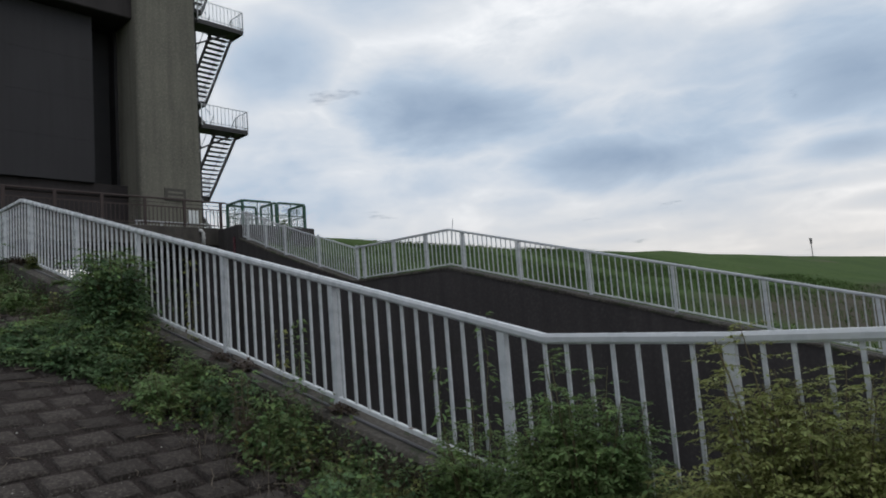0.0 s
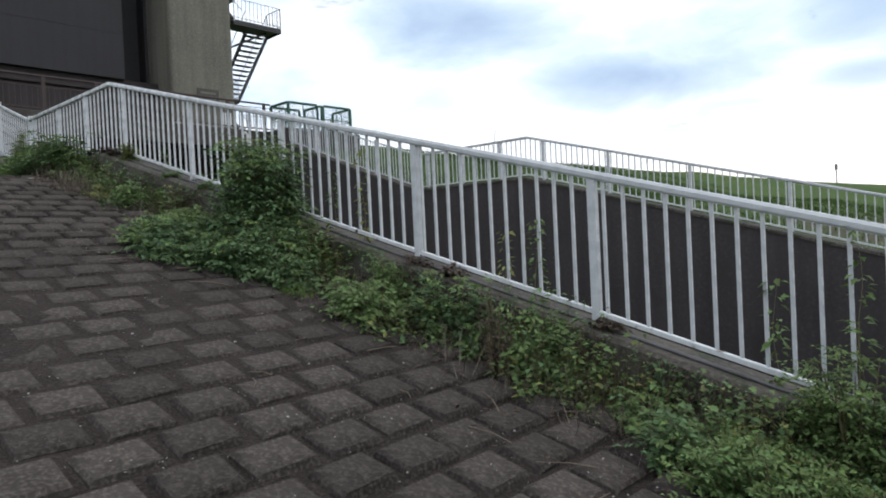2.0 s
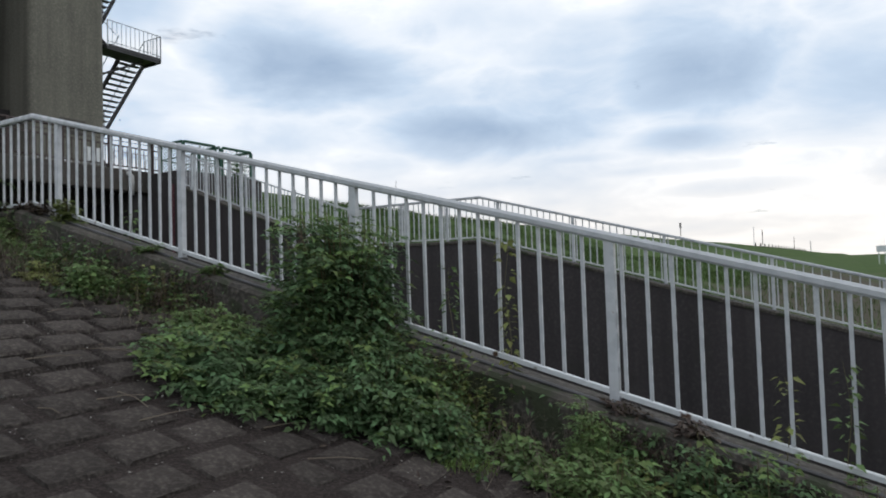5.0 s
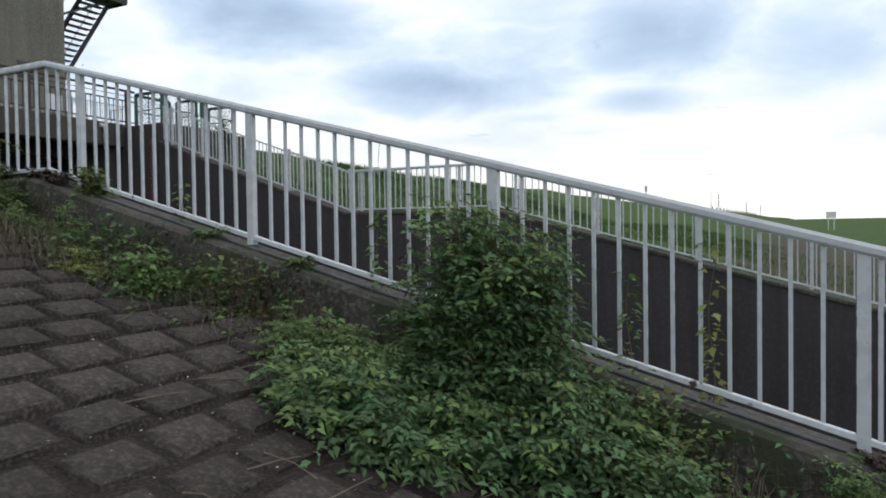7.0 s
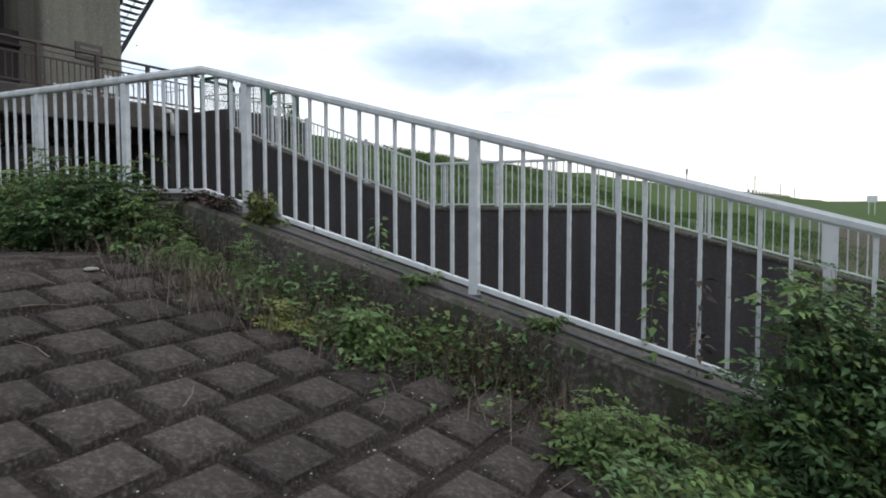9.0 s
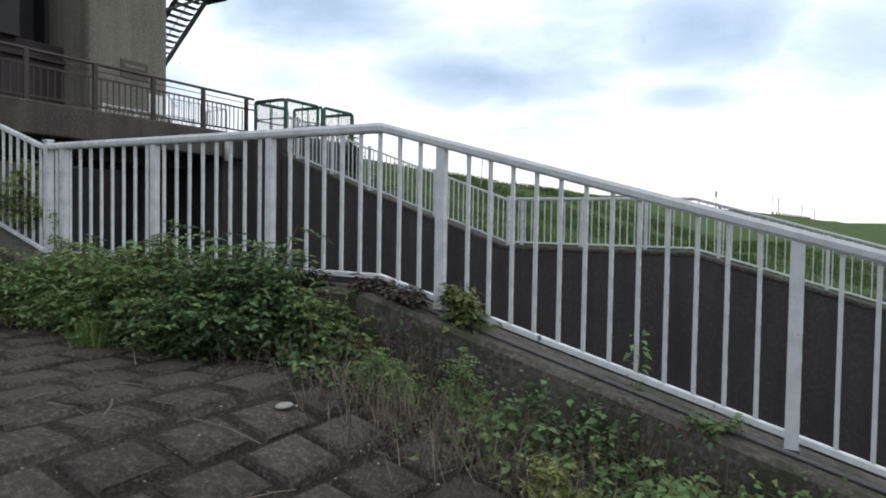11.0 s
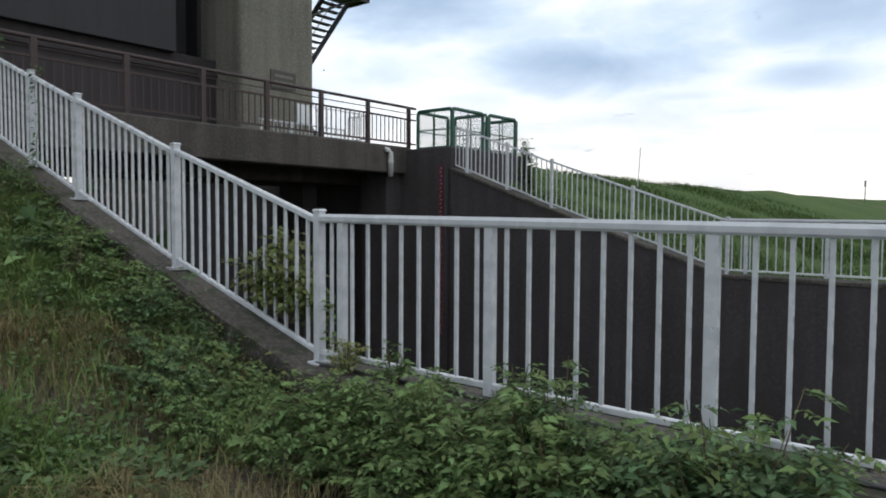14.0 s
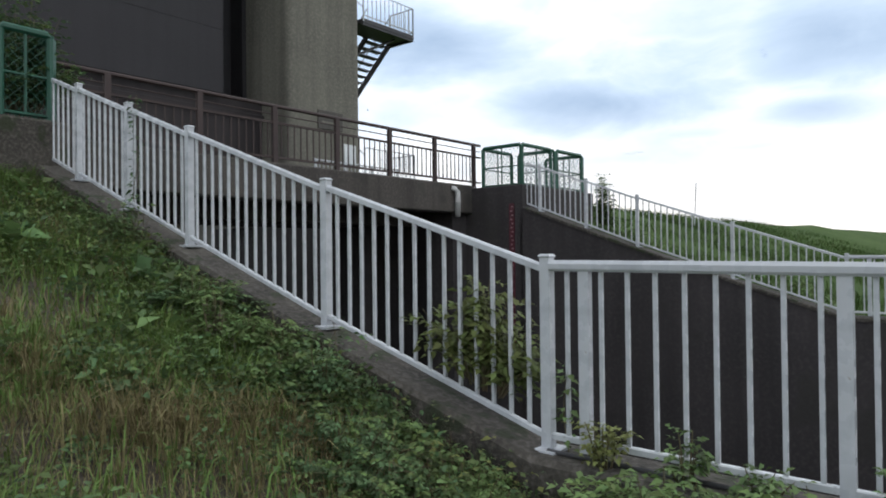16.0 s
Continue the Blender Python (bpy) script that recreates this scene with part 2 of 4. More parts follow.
LEAF_DARK = material("shrub_leaf", ((0.070, 0.120, 0.055), (0.104, 0.160, 0.070)), 0.65, 0, 1.5, 8, 0, island=0.45, translucent=0.22)
LEAF_YELLOW = material("yellowing_leaf", ((0.215, 0.230, 0.078), (0.165, 0.192, 0.066)), 0.6, 0, 1.5, 8, 0, island=0.35, translucent=0.28)
LEAF_OLIVE = material("olive_leaf", ((0.140, 0.162, 0.052), (0.098, 0.125, 0.044)), 0.6, 0, 1.5, 8, 0, island=0.4, translucent=0.25)
LEAF_BROWN = material("withered_leaf", ((0.048, 0.029, 0.021), (0.038, 0.026, 0.018)), 0.8, 0, 2, 8, 0, island=0.4)
STEM = material("weed_stem", ((0.085, 0.085, 0.035), (0.120, 0.085, 0.050)), 0.8, 0, 3, 30, 0)
TWIG = material("dry_twig", ((0.150, 0.125, 0.095), (0.090, 0.070, 0.052)), 0.85, 0, 4, 50, 0)
PEBBLE = material("pale_grit", ((0.28, 0.27, 0.25), (0.22, 0.21, 0.20)), 0.85, 0, 5, 50, 0)
PVC = material("grey_pvc", ((0.50, 0.50, 0.49), (0.42, 0.42, 0.41)), 0.45, 0, 3, 40, 0.03)
RED_PAINT = material("red_gauge_paint", ((0.095, 0.016, 0.026), (0.065, 0.013, 0.020)), 0.55, 0, 5, 60, 0.03)
RED_TICK = material("faded_gauge_tick", ((0.36, 0.24, 0.25), (0.28, 0.18, 0.19)), 0.6, 0, 5, 60, 0.03)
CONDUIT = material("conduit_steel", ((0.10, 0.10, 0.105), (0.07, 0.068, 0.07)), 0.5, 0.3, 4, 50, 0.05)
SIGN_GREY = material("bronze_plate", ((0.070, 0.065, 0.055), (0.055, 0.050, 0.045)), 0.5, 0.4, 5, 60, 0.05)
CABINET = material("pale_cabinet_paint", ((0.62, 0.64, 0.65), (0.56, 0.58, 0.60)), 0.5, 0, 2, 60, 0.02)

# ---- mesh helpers ----
# the place lies along the channel: x across it (n), y up the levee (u)
FRAME = pose(0, 0, 0, 0, 0, math.degrees(math.atan2(0.7463, 0.6656)))


class Shape:
    """Gathers vertices and faces of one part."""

    def __init__(self):
        self.v, self.f = [], []

    def add(self, verts, faces):
        o = len(self.v)
        self.v += [tuple(p) for p in verts]
        self.f += [tuple(o + i for i in f) for f in faces]
        return self

    def box(self, x0, x1, y0, y1, z0, z1, bevel=0.0):
        if bevel:
            b = bevel
            vs, fs = [], []
            for z, k in ((z0, b), (z0 + b, 0), (z1 - b, 0), (z1, b)):
                vs += [(x0 + k, y0 + k, z), (x1 - k, y0 + k, z), (x1 - k, y1 - k, z), (x0 + k, y1 - k, z)]
            for r in range(3):
                for i in range(4):
                    j = (i + 1) % 4
                    fs.append((4 * r + i, 4 * r + j, 4 * r + 4 + j, 4 * r + 4 + i))
            fs += [(3, 2, 1, 0), (12, 13, 14, 15)]
            return self.add(vs, fs)
        return self.add([(x0, y0, z0), (x1, y0, z0), (x1, y1, z0), (x0, y1, z0), (x0, y0, z1), (x1, y0, z1), (x1, y1, z1), (x0, y1, z1)],
                        [(3, 2, 1, 0), (4, 5, 6, 7), (0, 1, 5, 4), (1, 2, 6, 5), (2, 3, 7, 6), (3, 0, 4, 7)])

    def tube(self, points, radius, sides=8, flat=1.0, cap=True):
        """A tube along points; radius may be a list; flat squeezes it upright."""
        pts = [Vector(p) for p in points]
        rad = radius if isinstance(radius, (list, tuple)) else [radius] * len(pts)
        vs, fs = [], []
        for i, p in enumerate(pts):
            d = (pts[min(i + 1, len(pts) - 1)] - pts[max(i - 1, 0)]).normalized()
            up = Vector((0, 0, 1)) if abs(d.z) < 0.9 else Vector((0, 1, 0))
            side = d.cross(up).normalized()
            top = side.cross(d)
            for k in range(sides):
                a = 2 * math.pi * (k + 0.5) / sides
                vs.append(p + side * math.cos(a) * rad[i] + top * math.sin(a) * rad[i] * flat)
        for i in range(len(pts) - 1):
            for k in range(sides):
                m = (k + 1) % sides
                fs.append((i * sides + k, i * sides + m, (i + 1) * sides + m, (i + 1) * sides + k))
        if cap:
            fs.append(tuple(range(sides))[::-1])
            fs.append(tuple((len(pts) - 1) * sides + k for k in range(sides)))
        return self.add(vs, fs)

    def section(self, profile, stations):
        """A closed profile [(a, b)] swept along stations [(x, y, z, ax, ay)]: a runs along (ax, ay) in plan, b upwards."""
        k, vs, fs = len(profile), [], []
        for x, y, z, ax, ay in stations:
            vs += [(x + a * ax, y + a * ay, z + b) for a, b in profile]
        for i in range(len(stations) - 1):
            for j in range(k):
                m = (j + 1) % k
                fs.append((i * k + j, i * k + m, (i + 1) * k + m, (i + 1) * k + j))
        fs += [tuple(range(k))[::-1], tuple((len(stations) - 1) * k + j for j in range(k))]
        return self.add(vs, fs)

    def mesh(self, name, mat, smooth=False):
        me = bpy.data.meshes.new(name)
        me.from_pydata(self.v, [], self.f)
        bm = bmesh.new()
        bm.from_mesh(me)
        bmesh.ops.recalc_face_normals(bm, faces=bm.faces)
        bm.to_mesh(me)
        bm.free()
        if smooth:
            me.shade_smooth()
        me.materials.append(mat)
        return me


def part(name, shape, mat, parent, label="", at=None, smooth=False):
    """One mesh object under a thing or part. shape: a Shape or a mesh that pieces share."""
    me = shape if isinstance(shape, bpy.types.Mesh) else shape.mesh(name, mat, smooth)
    ob = new(name, me)
    ob.parent = parent
    if at is not None:
        ob.matrix_basis = at
    return tagged(ob, label) if label else ob


def thing(name, label, category, at=(0, 0, 0), group="", kind="", data=None, turn=0.0):
    """A top-level thing at (n, u, z) of the channel's frame."""
    ob = new(name, data)
    ob.matrix_world = FRAME @ pose(*at, 0, 0, turn)
    return tagged(ob, label, category, group, kind)


def structure(name, shape, mat, label, category, smooth=False):
    ob = new(name, shape.mesh(name, mat, smooth))
    ob.matrix_world = FRAME
    return tagged(ob, label, category, "", "structure")


def lerp(x, xs, ys):
    return float(np.interp(x, xs, ys))


# handrail heights up the levee: the near railing and the far one
RAIL_U = [-14.0, 0.86, 2.01, 12.37, 16.14, 18.05, 23.0]
RAIL_Z = [1.20, 1.427, 1.471, 4.228, 4.265, 4.857, 6.524]
FAR_RAIL_U = [-14.0, 2.01, 12.30, 16.32, 18.27, 20.23, 23.0]
FAR_RAIL_Z = [1.40, 1.436, 4.207, 4.227, 4.87, 5.53, 6.54]
GROUND_U = [-400, 2.01, 12.37, 16.14, 17.2, 23.0, 25.3, 31, 46, 400]
GROUND_Z = [0.02, 0.02, 2.77, 2.825, 3.29, 5.24, 5.92, 5.92, 0.4, 0.4]


def rail_z(u):
    return lerp(u, RAIL_U, RAIL_Z)


def far_rail_z(u):
    return lerp(u, FAR_RAIL_U, FAR_RAIL_Z)


def wall_z(u):
    return rail_z(u) - 1.075


def ground_z(u):
    return lerp(u, GROUND_U, GROUND_Z)


def rise(n):
    """The levee and plain climb slowly far along the river."""
    return lerp(n, [38, 56, 100, 150, 300, 700, 2800], [0, 0.25, 0.65, 1.5, 3.4, 7.8, 36])


NEAR, FAR = 3.55, 14.14       # the two railings across the channel
MID = (NEAR + FAR) / 2


# ---- ground, channel and walls ----
def build_ground():
    us = sorted(set([-3000, -800, -250, -80, -40, -20, -10, -5] + [float(x) for x in np.arange(-2, 30.1, 1.0)] + [2.01, 12.37, 16.14, 25.3, 31, 34, 38, 42, 46, 60, 120, 400, 1500]))
    ns = [-600, -200, -60, -20, -8, -3, 0, 1.5, 2.5, NEAR - 0.1, NEAR - 0.099, FAR + 0.099, FAR + 0.1] + [float(x) for x in np.arange(16, 60, 2.0)] + [65, 75, 90, 110, 140, 180, 240, 320, 450, 700, 1200, 2800]
    s = Shape()
    vs, fs = [], []
    for n in ns:
        for u in us:
            z = ground_z(u) - 0.05
            if NEAR - 0.0995 < n < FAR + 0.0995 and -60 < u < 60:
                z = -3.2
            elif n > FAR + 0.1 and -30 < u < 40:
                z += 0.16 * (noise.noise(Vector((n * 0.21, u * 0.3, 0))) + 0.6 * noise.noise(Vector((n * 0.05, u * 0.1, 7))))
            z += rise(n)
            vs.append((n, u, z))
    k = len(us)
    for i in range(len(ns) - 1):
        for j in range(k - 1):
            fs.append((i * k + j, (i + 1) * k + j, (i + 1) * k + j + 1, i * k + j + 1))
    s.add(vs, fs)
    return structure("ground", s, LEVEE, "grassy river levee and flood plain with bare patches", "ground")


build_ground()
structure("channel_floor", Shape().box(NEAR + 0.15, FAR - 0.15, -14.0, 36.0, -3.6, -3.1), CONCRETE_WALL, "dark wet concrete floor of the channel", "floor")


def wall_line(lo, hi, step=0.5):
    marks = sorted(set([lo, hi] + [u for u in RAIL_U + FAR_RAIL_U if lo < u < hi] + [float(x) for x in np.arange(lo + step, hi, step)]))
    return marks


def build_channel_wall(n0, n1, top):
    s = Shape()
    for_u = wall_line(-14.0, 23.1, 1.0)
    vs, fs = [], []
    for u in for_u:
        z = top(u) - 1.075
        vs += [(n0, u, -3.3), (n1, u, -3.3), (n1, u, z - 0.03), (n1 - 0.03, u, z), (n0 + 0.03, u, z), (n0, u, z - 0.03)]
    for i in range(len(for_u) - 1):
        for j in range(6):
            m = (j + 1) % 6
            fs.append((6 * i + j, 6 * i + m, 6 * i + 6 + m, 6 * i + 6 + j))
    fs += [(5, 4, 3, 2, 1, 0), tuple(6 * (len(for_u) - 1) + j for j in range(6))]
    s.add(vs, fs)
    return s


near_wall = structure("wall_near", build_channel_wall(NEAR - 0.2, NEAR + 0.2, rail_z), CONCRETE_TOP, "weathered mossy concrete channel wall top", "wall")
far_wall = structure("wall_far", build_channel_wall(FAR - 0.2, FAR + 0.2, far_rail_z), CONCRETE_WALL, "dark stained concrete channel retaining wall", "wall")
s = Shape()
marks = wall_line(-14.0, 22.9, 0.8)
s.section([(-0.23, -0.001), (0.26, -0.001), (0.26, 0.05), (0.24, 0.07), (-0.21, 0.07), (-0.23, 0.05)], [(FAR, u, far_rail_z(u) - 1.135, 1, 0) for u in marks])
structure("coping", s, CONCRETE_TOP, "pale weathered concrete coping on the channel wall", "coping")

# ---- the white railings ----
# bays between posts: (lower post, first bar, last bar, number of bars)
BAYS = [(-4.0, -3.83, -2.44, 10), (-2.3, -2.13, -0.80, 9), (-0.65, -0.48, 0.70, 9), (0.864, 1.065, 2.184, 8), (2.357, 2.558, 4.066, 11), (4.152, 4.319, 5.837, 11),
        (5.91, 6.09, 7.732, 12), (7.926, 8.101, 9.747, 12), (9.933, 10.096, 11.727, 12), (11.916, 12.074, 13.166, 8), (13.354, 13.462, 14.52, 8), (14.635, 14.732, 15.799, 8), (15.897, 16.007, 16.007, 1)]
CAPPED = [16.138, 18.047, 19.95, 21.118, 22.299]
FAR_POSTS = [-4.0, -2.1, 0.25, 2.2, 4.088, 5.924, 7.961, 9.958, 11.818, 13.23, 14.60, 15.98]
FAR_BAYS = [(a, a + (b - a) * 0.5 / round((b - a) / 0.151), b - (b - a) * 0.5 / round((b - a) / 0.151), round((b - a) / 0.151)) for a, b in zip(FAR_POSTS, FAR_POSTS[1:] + [16.32])]
FAR_CAPPED = [16.32, 18.275, 20.23, 21.44, 22.64]


def build_railing(name, n, label, bays, capped_posts, top, bends):
    t = thing(name, label, "railing", (0, 0, 0), "white railings along the channel")
    slope_marks = [-4.3] + bends
    s = Shape()
    oval = [(-0.036, -0.022), (-0.026, -0.036), (0.026, -0.036), (0.036, -0.022), (0.038, 0.006), (0.026, 0.026), (-0.026, 0.026), (-0.038, 0.006)]
    s.section(oval, [(n, u, top(u) - 0.014, 1, 0) for u in slope_marks])
    part("top_rail", s, WHITE_PAINT, t, "broad white handrail with rounded top")
    s = Shape()
    bottom = [(-0.02, -0.017), (0.02, -0.017), (0.02, 0.012), (0.012, 0.018), (-0.012, 0.018), (-0.02, 0.012)]
    s.section(bottom, [(n, u, top(u) - 0.99, 1, 0) for u in slope_marks])
    part("bottom_rail", s, RAIL_WORN, t, "white bottom rail with flaking paint and rust")
    s = Shape()
    s.section([(0.014 * math.cos(a * 0.785), 0.014 + 0.014 * math.sin(a * 0.785)) for a in range(8)], [(n - 0.062, u, top(u) - 1.076, 1, 0) for u in slope_marks])
    part("conduit", s, CONDUIT, t, "dark grey conduit lying on the wall top", smooth=True)
    post = Shape().box(-0.024, 0.024, -0.031, 0.031, -1.078, -0.03, 0.006).mesh("post", WHITE_PAINT)
    sleeve = Shape().box(-0.030, 0.030, -0.037, 0.037, -1.08, -1.05, 0.004).mesh("foot_collar", CONDUIT)
    capped = Shape().box(-0.031, 0.031, -0.031, 0.031, -1.085, 0.03, 0.004)
    capped.box(-0.037, 0.037, -0.037, 0.037, 0.022, 0.048, 0.010)
    capped = capped.mesh("capped_post", WHITE_PAINT)
    plate = Shape().box(-0.085, 0.085, -0.085, 0.085, -1.085, -1.06, 0.004).mesh("base_plate", WHITE_PAINT)
    bar = Shape().box(-0.010, 0.010, -0.0108, 0.0108, -0.985, -0.03).mesh("bar", WHITE_PAINT)
    for u, first, last, k in bays:
        p = part("post", post, None, t, at=pose(n, u, top(u)))
        part("foot_collar", sleeve, None, p, "dark mortar collar")
        for i in range(k):
            v = first + (last - first) * i / max(k - 1, 1)
            part("bar", bar, None, t, at=pose(n, v, top(v)))
    for u in capped_posts:
        p = part("capped_post", capped, None, t, "square capped post on a base plate", pose(n, u, top(u)))
        part("base_plate", plate, None, p)
    ends = capped_posts + [23.0]
    for a, b in zip(ends, ends[1:]):
        for nm, dz, r in (("upper_rail", -0.03, 0.023), ("lower_rail", -0.99, 0.018)):
            s = Shape()
            s.section([(-r, -r), (r, -r), (r, r * 0.5), (r * 0.5, r), (-r * 0.5, r), (-r, r * 0.5)], [(n, a + 0.03, top(a) + dz, 1, 0), (n, b - (0.03 if b < 23 else 0), top(b) + dz, 1, 0)])
            part(nm, s, WHITE_PAINT, t)
        k = max(2, round((b - a) / 0.128))
        for i in range(1, k + (1 if b == 23.0 else 0)):
            u = a + (b - a) * i / k
            part("bar", bar, None, t, at=pose(n, u, top(u) - 0.02))
    return t


build_railing("near_railing", NEAR, "white painted steel railing with vertical bars on a concrete wall", BAYS, CAPPED, rail_z, [0.86, 2.01, 12.37, 16.11])
build_railing("far_railing", FAR, "white painted steel railing across the channel before grass", FAR_BAYS, FAR_CAPPED, far_rail_z, [2.01, 12.30, 16.29])

# ---- the road bridge over the channel ----
DECK = 6.05


def build_bridge():
    t = thing("bridge", "weathered concrete road bridge slab across the channel", "bridge", (0, 0, 0))
    s = Shape().box(NEAR - 0.6, FAR + 0.1, 24.55, 29.0, DECK - 0.18, DECK, 0.02)
    part("deck", s, CONCRETE_BRIDGE, t)
    s = Shape().box(NEAR - 0.2, FAR - 0.1, 24.5, 24.95, DECK - 0.69, DECK + 0.02, 0.03)
    part("fascia", s, CONCRETE_BRIDGE, t, "stained concrete edge beam")
    for u in (26.2, 27.5, 28.5):
        part("girder", Shape().box(NEAR, FAR, u, u + 0.4, DECK - 0.95, DECK - 0.17, 0.02), CONCRETE_BRIDGE, t)
    return t


build_bridge()


def build_bridge_railing():
    t = thing("bridge_railing", "dark brown steel railing on the bridge edge", "railing", (0, 24.58, DECK))
    posts = [14.127 - 1.535 * k for k in range(8)]
    post = Shape().box(-0.05, 0.05, -0.035, 0.035, 0.0, 1.08, 0.008).mesh("post", BROWN_STEEL)
    for n in posts:
        part("post", post, None, t, at=pose(n, 0, 0))
    a, b = posts[-1], posts[0] + 0.28
    part("top_rail", Shape().tube([(a, 0, 1.075), (b, 0, 1.075)], 0.036, 8), BROWN_STEEL, t)
    part("wire_rail", Shape().tube([(a, 0, 0.92), (b, 0, 0.92)], 0.012, 6), BROWN_STEEL, t)
    part("middle_rail", Shape().box(a, b, -0.02, 0.02, 0.745, 0.785), BROWN_STEEL, t)
    part("bottom_rail", Shape().box(a, b, -0.02, 0.02, 0.10, 0.14), BROWN_STEEL, t)
    bar = Shape().box(-0.010, 0.010, -0.010, 0.010, 0.12, 0.76).mesh("bar", BROWN_STEEL)
    for p, q in zip(posts, posts[1:]):
        for i in range(1, 10):
            part("bar", bar, None, t, at=pose(p + (q - p) * i / 10, 0, 0))
    return t


build_bridge_railing()
t = thing("far_bridge_railing", "low white railing at the far bridge corner", "railing", (0, 28.9, DECK))
for n in (12.6, 13.7, 14.8, 15.9):
    part("post", Shape().box(n - 0.03, n + 0.03, -0.03, 0.03, -0.3, 1.0), WHITE_PAINT, t)
for z in (0.97, 0.12):
    part("rail", Shape().tube([(12.55, 0, z), (15.95, 0, z)], 0.022, 6), WHITE_PAINT, t)
for i in range(1, 22):
    n = 12.6 + i * 0.15
    part("bar", Shape().box(n - 0.008, n + 0.008, -0.008, 0.008, 0.12, 0.97), WHITE_PAINT, t)
t = thing("notice_board", "blank white notice board fixed to the concrete pier", "sign", (16.85, 32.06, 7.93))
part("board", Shape().box(-0.27, 0.27, 0.0, 0.04, -0.33, 0.33, 0.005), CABINET, t)
part("frame", Shape().box(-0.29, 0.29, 0.02, 0.045, -0.35, 0.35), PVC, t)
# drain pipe at the bridge end
t = thing("drain_pipe", "grey plastic drain pipe with an elbow at the bridge edge", "pipe", (13.26, 24.42, 0.10))
part("pipe", Shape().tube([(0, 0, 5.16), (0, 0, 5.66), (-0.01, 0.0, 5.76), (-0.05, 0.03, 5.83), (-0.15, 0.08, 5.85)], 0.065, 10), PVC, t, smooth=True)
part("collar", Shape().tube([(0, 0, 5.50), (0, 0, 5.58)], 0.075, 10), PVC, t)


# abutments: the channel walls rise to deck height beside the bridge
for nm, n0, n1, mat in (("abutment_far", FAR - 0.2, FAR + 3.4, CONCRETE_WALL), ("abutment_near", NEAR - 3.4, NEAR + 0.2, CONCRETE_TOP)):
    s = Shape().box(n0, n1, 23.0, 24.5, -3.3 if nm == "abutment_far" else 2.0, DECK - 0.05, 0.03)
    structure(nm, s, mat, "concrete bridge abutment beside the channel", "abutment")
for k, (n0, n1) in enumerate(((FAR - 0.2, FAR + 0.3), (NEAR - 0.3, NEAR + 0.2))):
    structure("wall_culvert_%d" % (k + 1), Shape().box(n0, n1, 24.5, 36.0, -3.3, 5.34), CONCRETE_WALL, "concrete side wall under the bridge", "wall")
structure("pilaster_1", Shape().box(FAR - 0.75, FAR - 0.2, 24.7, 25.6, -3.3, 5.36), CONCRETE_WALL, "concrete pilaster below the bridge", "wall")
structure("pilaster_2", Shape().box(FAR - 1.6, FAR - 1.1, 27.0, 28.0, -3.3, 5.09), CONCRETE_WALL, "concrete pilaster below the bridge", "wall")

# water level gauge on the far wall
t = thing("water_gauge", "narrow red and white water level gauge on the wall", "gauge", (FAR - 0.215, 23.30, 0))
part("board", Shape().box(-0.012, 0.01, -0.07, 0.07, 1.2, 5.55), RED_PAINT, t)
tick = Shape().box(-0.016, -0.011, -0.03, 0.02, 0, 0.03).mesh("tick", RED_TICK)
for i in range(43):
    part("tick", tick, None, t, at=pose(0, 0.01 if i % 2 else -0.02, 1.25 + i * 0.1))


# ---- green mesh fences at the bridge ends ----
def mesh_panel(t, a, b, z0, z1, wires=True):
    """A framed chain-link panel between plan points a and b."""
    a, b = Vector((*a, 0)), Vector((*b, 0))
    d = b - a
    r = 0.035
    pts = [a + Vector((0, 0, z0)), a + Vector((0, 0, z1 - r)), a + d.normalized() * r + Vector((0, 0, z1)), b - d.normalized() * r + Vector((0, 0, z1)), b + Vector((0, 0, z1 - r)), b + Vector((0, 0, z0))]
    fr = part("frame", Shape().tube(pts, 0.048, 8), GREEN_PAINT, t)
    part("sill_bar", Shape().tube([a + Vector((0, 0, z0 + 0.06)), b + Vector((0, 0, z0 + 0.06))], 0.022, 6), GREEN_PAINT, fr)
    part("middle_bar", Shape().tube([a + Vector((0, 0, (z0 + z1) / 2)), b + Vector((0, 0, (z0 + z1) / 2))], 0.018, 6), GREEN_PAINT, fr)
    part("upright", Shape().tube([(a + b) / 2 + Vector((0, 0, z0 + 0.05)), (a + b) / 2 + Vector((0, 0, z1))], 0.018, 6), GREEN_PAINT, fr)
    if wires:
        s, w, h = Shape(), d.length, z1 - z0
        step = 0.12
        for sign in (1, -1):
            k = -int(h / step) - 1
            while k * step < w:
                x0 = k * step
                lo, hi = max(0, x0), min(w, x0 + h)
                if hi > lo:
                    e = d.normalized()
                    zz = [z0 + (x - x0) if sign > 0 else z1 - (x - x0) for x in (lo, hi)]
                    s.tube([a + e * lo + Vector((0, 0, zz[0])), a + e * hi + Vector((0, 0, zz[1]))], 0.0036, 4, cap=False)
                k += 1
        part("chain_link", s, GREEN_PAINT, fr)


